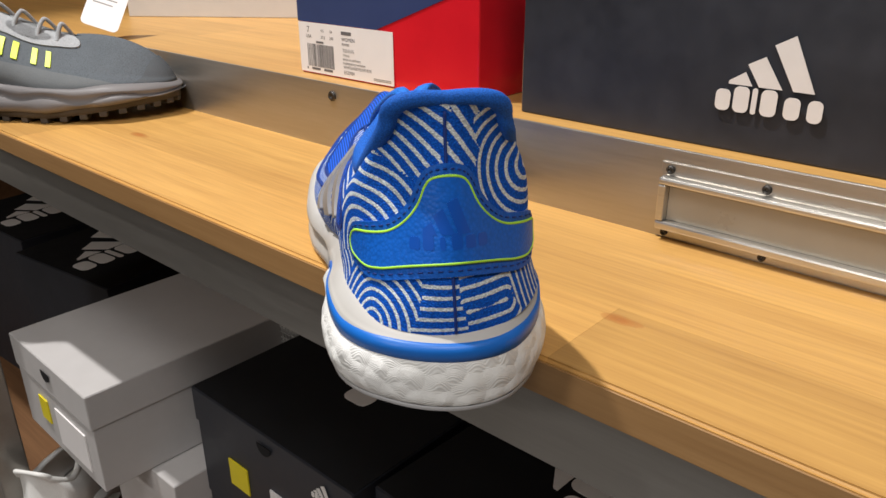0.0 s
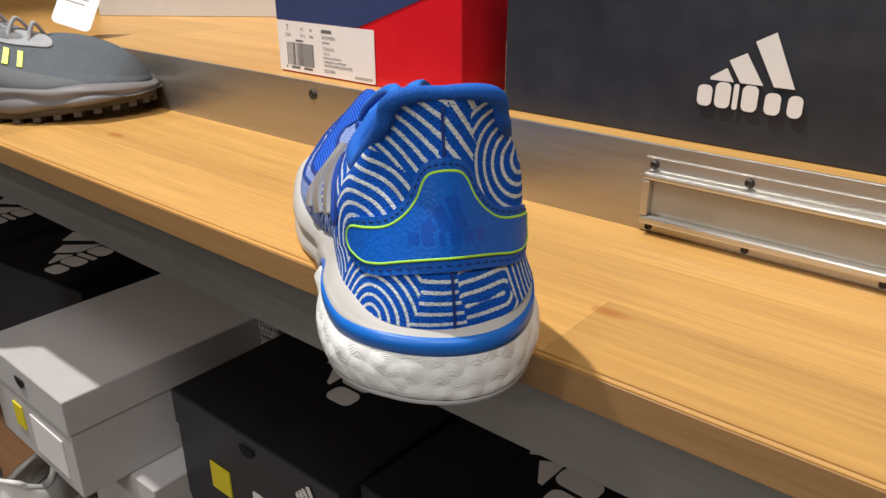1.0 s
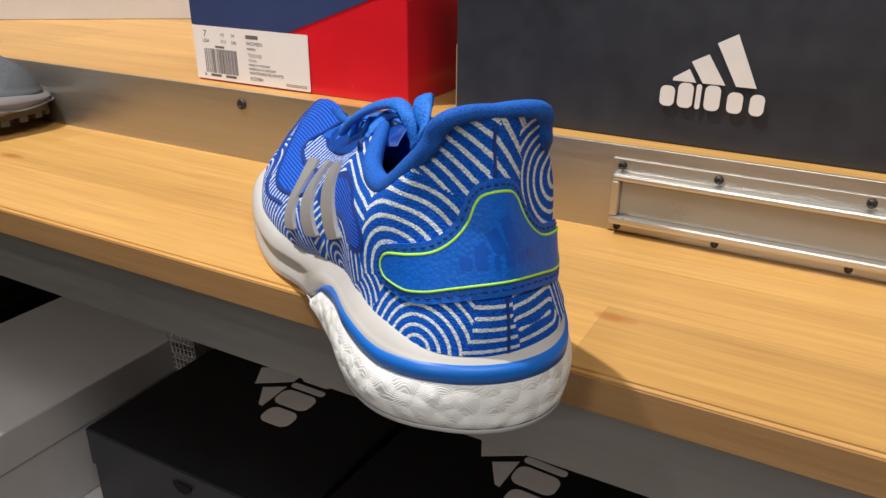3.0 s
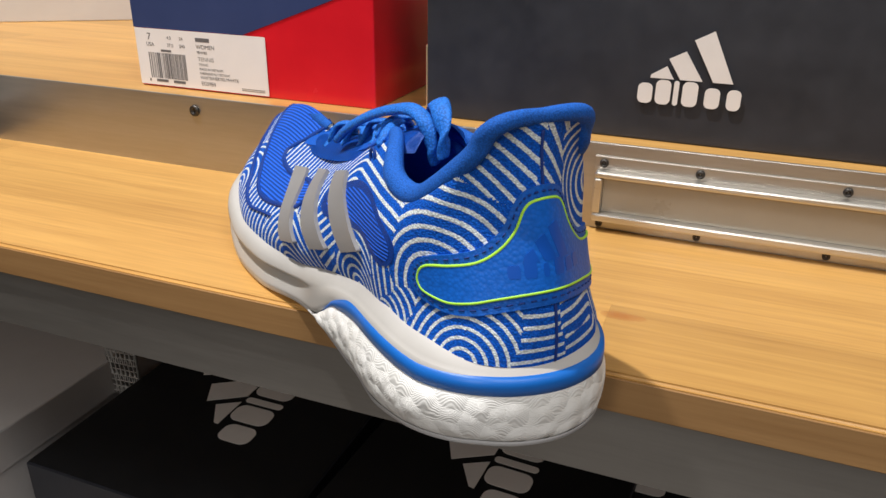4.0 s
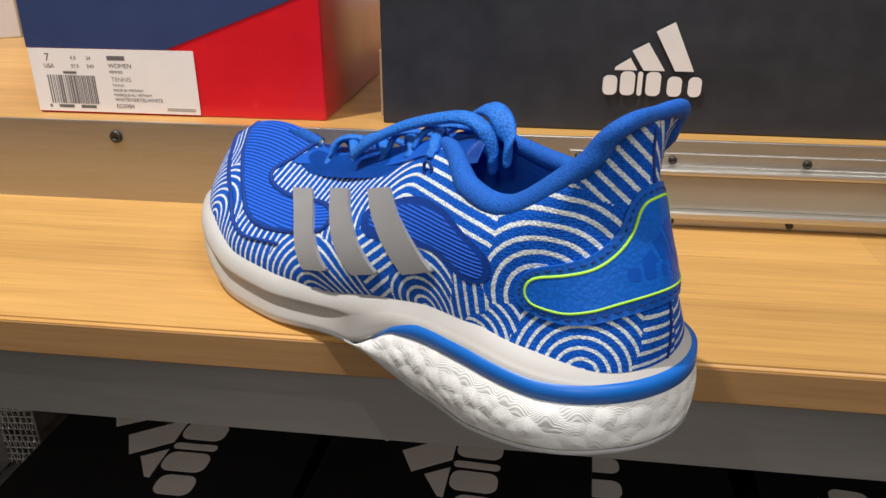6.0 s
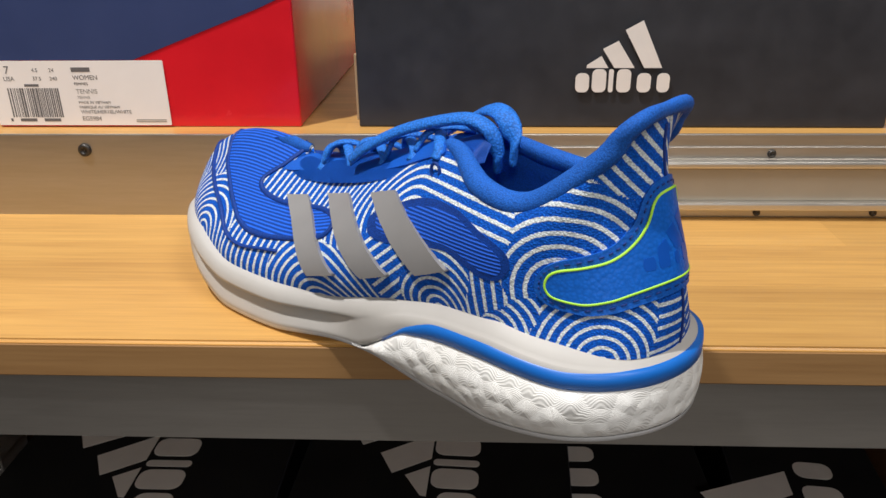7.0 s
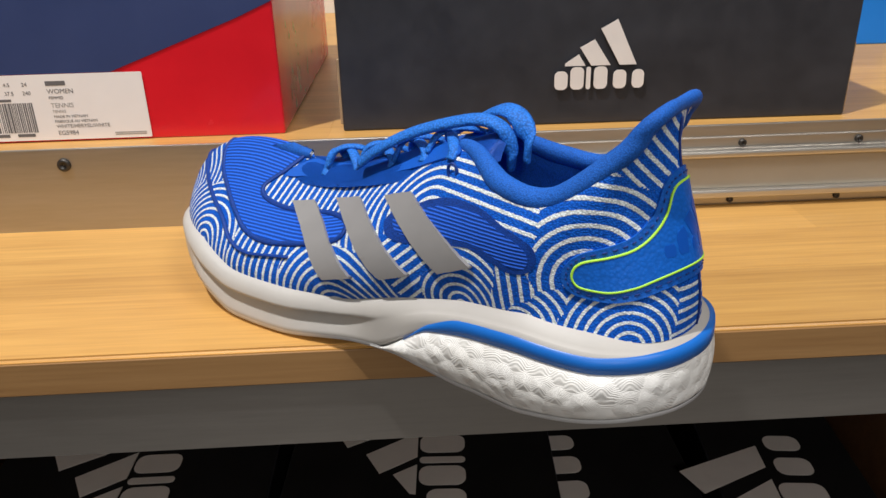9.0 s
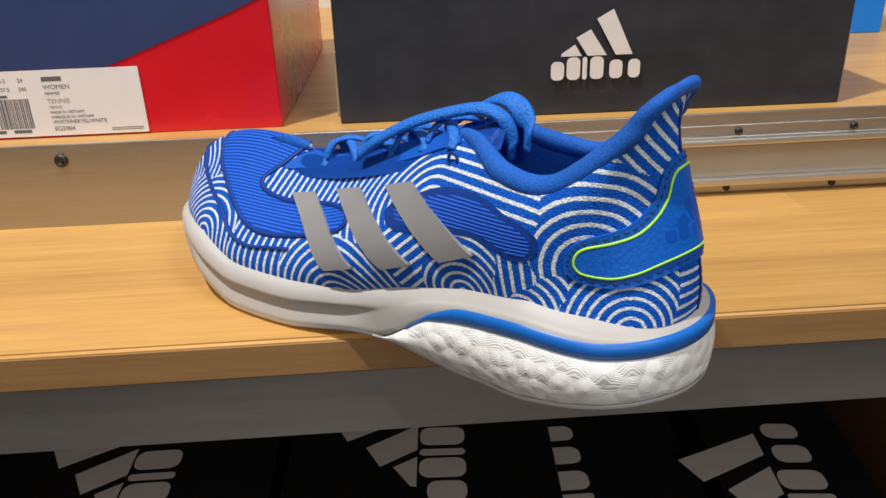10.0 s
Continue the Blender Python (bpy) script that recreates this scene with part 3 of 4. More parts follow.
def foam_pebble(name):
    """White expanded foam: pressed beads, each with a fan of fine wavy ridges."""
    m = material(name, (0.80, 0.80, 0.77), 0.55, 0, 0.4)
    v = coords(m)
    cell = m.node_tree.nodes.new("ShaderNodeTexVoronoi")
    cell.feature = "SMOOTH_F1"
    cell.inputs["Scale"].default_value = 135.0
    cell.inputs["Smoothness"].default_value = 0.25
    wire(m, v, cell.inputs["Vector"])
    sep = m.node_tree.nodes.new("ShaderNodeSeparateXYZ")
    wire(m, v, sep.inputs[0])
    # ridges: height lines bent by the bead they lie on
    bend = m.node_tree.nodes.new("ShaderNodeMath")
    bend.operation, bend.inputs[1].default_value = "MULTIPLY_ADD", 0.0060
    wire(m, cell.outputs["Distance"], bend.inputs[0]), wire(m, sep.outputs["Z"], bend.inputs[2])
    fr = m.node_tree.nodes.new("ShaderNodeMath")
    fr.operation, fr.inputs[1].default_value = "MULTIPLY", 7600.0
    wire(m, bend.outputs[0], fr.inputs[0])
    si = m.node_tree.nodes.new("ShaderNodeMath")
    si.operation = "SINE"
    wire(m, fr.outputs[0], si.inputs[0])
    add_bump(m, cell.outputs["Distance"], 0.9, -0.0020)
    add_bump(m, si.outputs[0], 0.4, 0.00014)
    n = node(m, "ShaderNodeTexNoise", Scale=35.0, Detail=4.0)
    wire(m, v, n.inputs["Vector"])
    wire(m, ramp(m, n.outputs["Fac"], [(0.3, (0.86, 0.85, 0.81)), (0.65, (0.91, 0.905, 0.88))]), shader(m).inputs["Base Color"])
    shader(m).inputs["Subsurface Weight"].default_value = 0.15
    shader(m).inputs["Subsurface Radius"].default_value = (0.004, 0.004, 0.004)
    return m


M_KNIT = printed_knit("printed_knit")
M_TOEMESH = ribbed("ribbed_blue_mesh", (0.004, 0.085, 0.53), 230.0, "Y")
M_RIB = ribbed("dark_ribbed_blue_mesh", (0.003, 0.070, 0.45), 230.0, "Z")
M_WELD = woven("welded_dark_blue_film", (0.002, 0.042, 0.27), 1500, 0.55, 0.0002)
M_EYESTAY = woven("smooth_blue_film", (0.006, 0.105, 0.55), 2000, 0.5, 0.0001, 0.12)
M_COLLAR = woven("blue_knit_lining", (0.009, 0.115, 0.52), 1700, 0.8, 0.0003)
M_TAB = woven("grained_blue_film", (0.006, 0.125, 0.58), 700, 0.42, 0.00025, 0.12)
M_TABRIM = woven("blue_tab_rim", (0.005, 0.105, 0.50), 900, 0.5, 0.0003, 0.15)
M_EMBOSS = material("pressed_dark_blue", (0.004, 0.085, 0.47), 0.36)
M_LIME = material("lime_thread", (0.45, 0.85, 0.06), 0.5)
M_LACE = woven("braided_blue_lace", (0.016, 0.175, 0.68), 1100, 0.65, 0.0005, 0.35)
M_BAR = noisy(material("grey_reflective_film", (0.27, 0.265, 0.265), 0.5, 0.1), (0.27, 0.265, 0.265), 0.05, 90)
M_EVA = noisy(material("off_white_foam", (0.50, 0.48, 0.45), 0.55), (0.50, 0.48, 0.45), 0.05, 50, 0.05, 0.00015)
M_BAND = noisy(material("blue_rubber_band", (0.008, 0.15, 0.58), 0.42), (0.008, 0.15, 0.58), 0.06, 60, 0.05, 0.0001)
M_BOOST = foam_pebble("pebbled_white_foam")
M_RUBBER = noisy(material("clear_white_rubber", (0.62, 0.62, 0.63), 0.35), (0.62, 0.62, 0.63), 0.05, 60)
M_DARK = material("dark_stitch", (0.004, 0.03, 0.20), 0.7)


def sheet(points, closed=False, bm=None):
    """A grid of points (rows, columns, 3) as quads; closed joins the last row to the first."""
    bm = bm or bmesh.new()
    vs = [[bm.verts.new(p) for p in row] for row in points]
    n, m = len(vs), len(vs[0])
    for i in range(n if closed else n - 1):
        for j in range(m - 1):
            a, b, c, d = vs[i][j], vs[(i + 1) % n][j], vs[(i + 1) % n][j + 1], vs[i][j + 1]
            bm.faces.new((a, b, c, d))
    return bm


def tube(path, ra, rb=None, up=(0, 0, 1), n=10, closed=False, bm=None, caps=True):
    """A tube with an oval section (ra sideways, rb upward) along a path."""
    bm = bm or bmesh.new()
    path = np.asarray(path, float)
    rb = ra if rb is None else rb
    tan = np.roll(path, -1, 0) - np.roll(path, 1, 0) if closed else np.gradient(path, axis=0)
    tan /= np.linalg.norm(tan, axis=1, keepdims=True) + 1e-12
    up = np.broadcast_to(np.asarray(up, float), path.shape)
    side = np.cross(tan, up)
    side /= np.linalg.norm(side, axis=1, keepdims=True) + 1e-12
    top = np.cross(side, tan)
    ra = np.broadcast_to(np.asarray(ra, float), len(path))
    rb = np.broadcast_to(np.asarray(rb, float), len(path))
    rings = []
    for p, s, t, a, b in zip(path, side, top, ra, rb):
        rings.append([bm.verts.new(p + a * s * math.cos(k * math.tau / n) + b * t * math.sin(k * math.tau / n)) for k in range(n)])
    for i in range(len(rings) if closed else len(rings) - 1):
        p, q = rings[i], rings[(i + 1) % len(rings)]
        for k in range(n):
            bm.faces.new((p[k], p[(k + 1) % n], q[(k + 1) % n], q[k]))
    if caps and not closed:
        bm.faces.new(rings[0]), bm.faces.new(rings[-1][::-1])
    bmesh.ops.recalc_face_normals(bm, faces=bm.faces)
    return bm


def curve(points, n, closed=False):
    """A smooth line of n points through the given ones."""
    p = np.asarray(points, float)
    if closed:
        return glide(p, np.linspace(0, len(p), n, endpoint=False))
    p = np.vstack([2 * p[0] - p[1], p, 2 * p[-1] - p[-2]])
    s = np.linspace(1, len(p) - 2 - 1e-9, n)
    return glide(p, s)


PHI_M, T_M = 0.024, 0.075     # about metres for one key and for the whole height, to keep patches even


def patch(outline, lift, step=0.0022, skirt=0.0015):
    """A film laid on the upper: an outline in (phi, t), lifted off the shell, with a turned-down rim."""
    o = np.asarray(outline, float) * (PHI_M, T_M)
    x0, y0 = o.min(0)
    x1, y1 = o.max(0)
    def inside(x, y):
        hit = False
        for (ax, ay), (bx, by) in zip(o, np.roll(o, -1, 0)):
            if (ay > y) != (by > y) and x < (bx - ax) * (y - ay) / (by - ay) + ax:
                hit = not hit
        return hit
    pts = [Vector(p) for p in o]
    for x in np.arange(x0 + step / 2, x1, step):
        for y in np.arange(y0 + step / 2, y1, step):
            if inside(x, y) and np.min(np.hypot(o[:, 0] - x, o[:, 1] - y)) > step * 0.45:
                pts.append(Vector((x, y)))
    n = len(o)
    vs, _, faces, ov, _, _ = mathutils.geometry.delaunay_2d_cdt(pts, [(i, (i + 1) % n) for i in range(n)], [], 1, 1e-7)
    uv = np.array([tuple(v) for v in vs]) / (PHI_M, T_M)
    p, nn = upper_point(uv[:, 0], uv[:, 1]), upper_normal(uv[:, 0], uv[:, 1])
    bm = bmesh.new()
    top = [bm.verts.new(q) for q in p + nn * lift]
    for f in faces:
        bm.faces.new([top[i] for i in f])
    rim = [e for e in bm.edges if len(e.link_faces) == 1]
    bm.verts.index_update()
    rim = [(e.verts[0].index, e.verts[1].index) for e in rim]
    ends = sorted({i for e in rim for i in e})
    high = {i: bm.verts.new(p[i] + nn[i] * lift) for i in ends}
    low = {i: bm.verts.new(p[i] - nn[i] * skirt) for i in ends}
    for a, b in rim:
        bm.faces.new((high[a], high[b], low[b], low[a]))
    bmesh.ops.recalc_face_normals(bm, faces=bm.faces)
    return bm


def outline_straight(corners, n=14):
    c = np.asarray(corners, float)
    return np.vstack([a + (b - a) * np.linspace(0, 1, n, endpoint=False)[:, None] for a, b in zip(c, np.roll(c, -1, 0))])


def outline(points, n=90):
    return curve(points, n, True)


def inset(o, d):
    q = np.asarray(o) * (PHI_M, T_M)
    t = np.roll(q, -1, 0) - np.roll(q, 1, 0)
    nrm = np.stack([-t[:, 1], t[:, 0]], 1)
    nrm /= np.linalg.norm(nrm, axis=1, keepdims=True) + 1e-12
    area = 0.5 * np.sum(q[:, 0] * np.roll(q[:, 1], -1) - np.roll(q[:, 0], -1) * q[:, 1])
    return (q + nrm * d * np.sign(area)) / (PHI_M, T_M)


def on_shell(o, lift):
    o = np.asarray(o)
    return upper_point(o[:, 0], o[:, 1]) + upper_normal(o[:, 0], o[:, 1]) * lift


shoe = thing("running_shoe", "blue and white patterned running shoe overhanging the pine shelf", "running shoe", SHOE)


def shoe_part(name, bm, mat, label="", parent=None, smooth=True):
    ob = part(name, bm, mat, parent or shoe, label, smooth=smooth)
    ob.matrix_parent_inverse = Matrix()
    return ob


# upper shell, with the measure that lays its printed maze
NP, NT = 704, 80
ph = np.linspace(0, NK, NP, endpoint=False)
tt = np.linspace(0, 1, NT)
grid = upper_point(ph[:, None], tt[None, :])
flat = grid.reshape(-1, 3)
FAMILIES = []


def on_upper(phi, t):
    """A place on the shell, or below its foot where t is negative."""
    return upper_point(phi, max(t, 0)) + np.array([0, 0, 0.075 * min(t, 0)])


def family(kind, a, b, pitch, homes, shift=0.0, way=None):
    """White bands of one kind that fill the ground round their homes: rings round a, round the line a-b, or straight across a-b."""
    a, b = on_upper(*a), on_upper(*b)
    ab = b - a if way is None else np.array(way)
    if kind == "hatch":
        value = (flat - a) @ (ab / np.linalg.norm(ab))
    else:
        f = np.clip(((flat - a) @ ab) / (ab @ ab + 1e-12), 0, 1) * (kind == "run")
        value = np.linalg.norm(flat - a - f[:, None] * ab, axis=1)
    home = np.array([on_upper(*h) for h in homes])
    FAMILIES.append((value / pitch + shift, np.min(np.linalg.norm(flat[:, None] - home[None], axis=-1), axis=1)))


family("ring", (1.90, 0.27), (0, 0), 0.0049, [(2.55, 0.33), (2.5, 0.55), (2.2, 0.72), (1.6, 0.68), (1.2, 0.60), (2.75, 0.78)])
family("hatch", (0.75, 0.72), (0.45, 0.93), 0.0048, [(0.5, 0.88), (0.8, 0.82), (0.35, 0.78), (1.1, 0.90), (0.15, 0.92), (0.15, 0.82), (1.3, 0.97)], 0.2, (-0.40, -0.55, 0.73))
family("ring", (1.30, -0.03), (0, 0), 0.0037, [(1.9, 0.12), (1.2, 0.10), (0.8, 0.10), (2.05, 0.02), (1.5, 0.15), (0.75, 0.20)])
family("hatch", (0.2, 0.0), (0.2, 0.2), 0.0042, [(0.2, 0.12), (0.3, 0.03), (0.15, 0.20), (0.2, 0.06)])
family("hatch", (2.8, 0.2), (3.3, 0.2), 0.0046, [(3.1, 0.30), (2.95, 0.20), (3.2, 0.15), (3.0, 0.25)])
family("ring", (4.02, -0.02), (0, 0), 0.0040, [(4.0, 0.10), (3.75, 0.15), (4.4, 0.12), (4.2, 0.27), (3.65, 0.28), (4.6, 0.2)])
family("ring", (2.95, -0.08), (0, 0), 0.0038, [(2.9, 0.02), (2.6, 0.06), (2.4, 0.12)], 0.3)
family("ring", (6.10, -0.08), (0, 0), 0.0041, [(6.0, 0.10), (6.6, 0.12), (5.5, 0.08), (5.9, 0.28), (6.9, 0.20), (6.5, 0.30), (5.6, 0.25)])
family("hatch", (5.3, 0.40), (4.9, 0.20), 0.0042, [(5.25, 0.36), (5.05, 0.22), (4.9, 0.33)])
family("ring", (8.75, 0.0), (0, 0), 0.0039, [(9.2, 0.15), (8.8, 0.20), (9.6, 0.20), (9.5, 0.05), (8.4, 0.1), (8.9, 0.33)])
family("ring", (10.45, 0.12), (0, 0), 0.0039, [(10.3, 0.25), (10.8, 0.32), (11.0, 0.2), (10.2, 0.08), (10.2, 0.42), (11.0, 0.5)])
family("hatch", (8.1, 0.22), (7.2, 0.16), 0.0045, [(7.7, 0.22), (7.35, 0.28), (7.9, 0.08), (7.3, 0.12), (7.8, 0.32)])
family("run", (5.0, 0.58), (2.9, 0.47), 0.0045, [(5.0, 0.85), (4.5, 0.86), (3.8, 0.90), (3.05, 0.80), (5.6, 0.80), (6.3, 0.78), (6.0, 0.5)], 0.35)
family("hatch", (8.8, 0.72), (7.2, 0.76), 0.0043, [(8.0, 0.75), (7.4, 0.78), (8.6, 0.70), (8.75, 0.85), (6.95, 0.80)])
family("ring", (-2.1, 0.82), (0, 0), 0.0046, [(-1.2, 0.82), (-1.0, 0.70), (-1.6, 0.62), (-1.9, 0.80), (-0.85, 0.90), (-2.6, 0.7)])
family("hatch", (0.0, 0.72), (-0.55, 0.85), 0.0052, [(-0.25, 0.85), (-0.35, 0.97), (-0.2, 0.75)])
family("run", (-0.2, 0.10), (-0.85, 0.10), 0.0046, [(-0.5, 0.10), (-0.3, 0.20), (-0.8, 0.20), (-0.85, 0.04)], 0.5)
family("hatch", (-1.0, 0.1), (-1.6, 0.1), 0.0040, [(-1.25, 0.10), (-1.2, 0.20), (-1.5, 0.08)])
family("ring", (-2.6, 0.0), (0, 0), 0.0040, [(-2.2, 0.12), (-2.8, 0.15), (-3.2, 0.3)])
family("ring", (-4.6, 0.1), (0, 0), 0.0040, [(-4.4, 0.2), (-4.8, 0.4), (-4.2, 0.7), (-5.2, 0.8), (-3.5, 0.7)])
family("ring", (-6.6, -0.05), (0, 0), 0.0040, [(-6.2, 0.2), (-6.8, 0.2), (-6.5, 0.6), (-7.3, 0.75)])
family("ring", (-8.9, 0.0), (0, 0), 0.0039, [(-8.4, 0.2), (-9.2, 0.2), (-9.9, 0.25), (-8.6, 0.7), (-10.5, 0.4)])
values = np.stack([f[0] for f in FAMILIES])
owner = np.stack([f[1] for f in FAMILIES])
bm = sheet(grid, True)
bmesh.ops.recalc_face_normals(bm, faces=bm.faces)
shell = shoe_part("upper", bm, M_KNIT, "blue knit upper with a white maze print")
mesh = shell.data
corner = np.zeros(len(mesh.loops), np.int32)
mesh.loops.foreach_get("vertex_index", corner)
quads = corner.reshape(-1, 4)
mine = np.argmin(owner[:, quads].mean(axis=2), axis=0)
ring = mesh.attributes.new("rings", "FLOAT", "CORNER")
ring.data.foreach_set("value", (values[mine[:, None], quads] + 4).astype(np.float32).ravel())

# lining and insole
lp = np.linspace(0, NK, 220, endpoint=False)
lt = np.linspace(1.0, 0.06, 16)
inner = upper_point(lp[:, None], lt[None, :]) - upper_normal(lp[:, None], np.clip(lt, 0.02, 0.98)[None, :]) * np.interp(lt, [0, 0.9, 1], [0.005, 0.005, 0.001])[None, :, None]
bm = sheet(inner, True)
bm.verts.ensure_lookup_table()
foot = [bm.verts[i * 16 + 15] for i in range(220)]
c = bm.verts.new((0.13, 0.004, 0.040))
for a, b in zip(foot, foot[1:] + foot[:1]):
    bm.faces.new((a, b, c))
shoe_part("lining", bm, M_COLLAR, "blue fabric lining")

# padded collar
cphi = np.linspace(-5.15, 5.15, 220)
rim = upper_point(cphi, 1.0) - upper_normal(cphi, 0.97) * np.interp(np.abs(cphi), [0, 1.5], [0.0020, 0.0012])[:, None]
thick = np.interp(np.abs(cphi), [0, 1.2, 2.5, 4.2, 5.15], [0.0027, 0.0036, 0.0045, 0.0045, 0.0028])
shoe_part("collar", tube(rim, thick, thick * 0.85, upper_normal(cphi, 0.97), 14), M_COLLAR, "padded blue collar edge")

# heel seam
seam = on_shell(np.stack([np.zeros(50), np.linspace(0.01, 0.94, 50)], 1), 0.0003)
shoe_part("heel_seam", tube(seam, 0.0006, 0.0005, (-1, 0, 0), 6), M_DARK)

# heel tab
half = [(0.30, 0.690), (0.48, 0.645), (0.62, 0.565), (0.82, 0.510), (1.08, 0.478), (1.55, 0.462), (2.03, 0.450), (2.25, 0.390), (2.27, 0.290), (2.06, 0.205), (1.60, 0.178), (1.15, 0.202), (0.72, 0.232), (0.35, 0.250)]
ring_pts = [(0, 0.702)] + half + [(0, 0.256)] + [(-a, b) for a, b in half[::-1]]
tab_o = outline(ring_pts, 150)
shoe_part("heel_tab", patch(tab_o, 0.0012), M_TABRIM, "blue heel tab with stitched rim")
tab = bpy.data.objects["heel_tab"]
shoe_part("tab_face", patch(inset(tab_o, 0.0042), 0.0019), M_TAB, "grained raised face", tab)
shoe_part("lime_piping", tube(on_shell(inset(tab_o, 0.0040), 0.0017), 0.00055, 0.0005, upper_normal(inset(tab_o, 0.004)[:, 0], inset(tab_o, 0.004)[:, 1]), 6, True), M_LIME, "thin lime piping", tab)
st = inset(outline(ring_pts, 300), 0.0018)
bm = bmesh.new()
line = on_shell(st, 0.0013)
for i in range(0, 300, 4):
    tube(line[[i, i + 1, (i + 2) % 300]], 0.00035, 0.0003, (0, 0, 1), 5, bm=bm)
tagged(shoe_part("stitching", bm, M_DARK, "", tab), kind="stuff")
for pts in ([(0.41, 0.420), (0.39, 0.445), (0.27, 0.470), (0.20, 0.420)], [(0.13, 0.420), (0.24, 0.492), (0.10, 0.520), (-0.06, 0.420)], [(-0.11, 0.420), (0.04, 0.540), (-0.12, 0.560), (-0.30, 0.420)]):
    shoe_part("pressed_bar", patch(outline_straight(pts), 0.00202, 0.0016, 0.0), M_EMBOSS, "", tab)
for k in range(6):
    x = 0.53 - 0.205 * k
    w = 0.040 if k == 2 else 0.080
    shoe_part("pressed_block", patch(np.array(rounded(x - w, x + w, 0.362, 0.412 if k not in (1, 3) else 0.425, 0.022)), 0.00202, 0.0016, 0.0), M_EMBOSS, "", tab)



def straight_on_shell(corners, n=24):
    """A straight-edged outline: points on the lines between the corners, brought down to the shell."""
    c = upper_point(*np.array(corners).T)
    line = np.vstack([a + (b - a) * np.linspace(0, 1, n, endpoint=False)[:, None] for a, b in zip(c, np.roll(c, -1, 0))])
    pp, tq = np.linspace(3.4, 8.4, 401), np.linspace(0.1, 0.85, 201)
    near = upper_point(pp[:, None], tq[None, :]).reshape(-1, 3)
    at = [int(np.argmin(((near - q) ** 2).sum(1))) for q in line]
    return np.array([(pp[i // 201], tq[i % 201]) for i in at])


# welded window, toe mesh, overlays, bars
win = outline([(5.70, 0.62), (5.26, 0.675), (4.78, 0.73), (4.42, 0.775), (4.00, 0.80), (3.26, 0.695), (2.84, 0.575), (2.70, 0.45), (2.80, 0.365), (3.12, 0.36), (3.54, 0.45), (4.02, 0.52), (4.44, 0.49), (5.04, 0.44), (5.42, 0.46), (5.66, 0.53)], 130)
shoe_part("window_rim", patch(win, 0.0003), M_WELD, "dark blue welded rim")
shoe_part("window_mesh", patch(inset(win, 0.0032), 0.00045), M_RIB, "ribbed dark blue mesh")
toe_half = [(10.4, 0.54), (9.84, 0.50), (9.24, 0.48), (8.58, 0.43), (8.20, 0.39), (7.74, 0.37), (7.38, 0.38), (6.96, 0.41), (6.42, 0.46), (6.34, 0.53), (6.50, 0.60), (6.94, 0.65), (7.50, 0.645), (8.10, 0.63), (8.55, 0.625), (8.80, 0.66), (8.90, 0.73), (9.05, 0.83), (9.60, 0.94)]
toe = outline([(11.0, 0.60)] + toe_half + [(11.0, 0.975)] + [(22 - a, b) for a, b in toe_half[::-1]], 260)
shoe_part("toe_mesh", patch(toe, 0.0004, 0.003), M_TOEMESH, "ribbed blue toe mesh")
path = [(7.05, 0.29), (7.42, 0.27), (7.82, 0.24), (8.22, 0.26), (8.68, 0.34), (9.34, 0.37), (10.1, 0.385), (11, 0.42), (11.9, 0.385), (12.66, 0.37), (13.32, 0.34), (13.78, 0.26), (14.18, 0.24), (14.58, 0.27)]
shoe_part("toe_rim", tube(on_shell(toe, 0.0003), 0.0014, 0.0008, upper_normal(toe[:, 0], toe[:, 1]), 8, True), M_WELD, "dark blue welded rim")
shoe_part("toe_weld", tube(on_shell(curve(path, 160), 0.0003), 0.0013, 0.0007, (0, 0, 1), 8), M_WELD, "dark blue welded line")
for corners in ([(7.84, 0.685), (7.42, 0.722), (5.84, 0.218), (6.28, 0.182)], [(7.00, 0.745), (6.50, 0.738), (5.03, 0.232), (5.43, 0.205)], [(5.98, 0.722), (5.52, 0.728), (3.88, 0.385), (4.50, 0.278)]):
    shoe_part("side_bar", patch(straight_on_shell(corners), 0.0019, 0.0014, 0.0005), M_BAR, "grey reflective bar")

# lace stays on both sides
stay = [(8.80, 0.80), (8.2, 0.865), (7.4, 0.875), (6.6, 0.868), (6.0, 0.872), (5.5, 0.892), (5.02, 0.94), (5.25, 0.998), (6.0, 0.998), (7.0, 0.998), (8.0, 0.998), (9.0, 0.985)]
for name, pts in (("lace_stay", stay), ("lace_stay", [(22 - a, b) for a, b in stay])):
    shoe_part(name, patch(outline(pts, 100), 0.0010), M_EYESTAY, "smooth blue lace stay")

# tongue
mid = curve([(0.210, 0.003, 0.0705), (0.180, 0.003, 0.0745), (0.150, 0.003, 0.0815), (0.120, 0.003, 0.0905), (0.102, 0.003, 0.0970), (0.092, 0.003, 0.1005), (0.087, 0.003, 0.1012)], 40)
wide = np.interp(mid[:, 0], [0.087, 0.09, 0.10, 0.15, 0.21], [0.012, 0.017, 0.020, 0.019, 0.0145])
vv = np.linspace(-1, 1, 15)
drop = 0.010 * np.abs(vv) ** 2.2
topg = np.stack([np.stack([np.full(15, p[0]), p[1] + w * vv, p[2] - drop], 1) for p, w in zip(mid, wide)])
bm = sheet(topg)
bmesh.ops.solidify(bm, geom=bm.faces[:], thickness=0.004)
bmesh.ops.recalc_face_normals(bm, faces=bm.faces)
shoe_part("tongue", bm, M_EYESTAY, "smooth blue tongue")

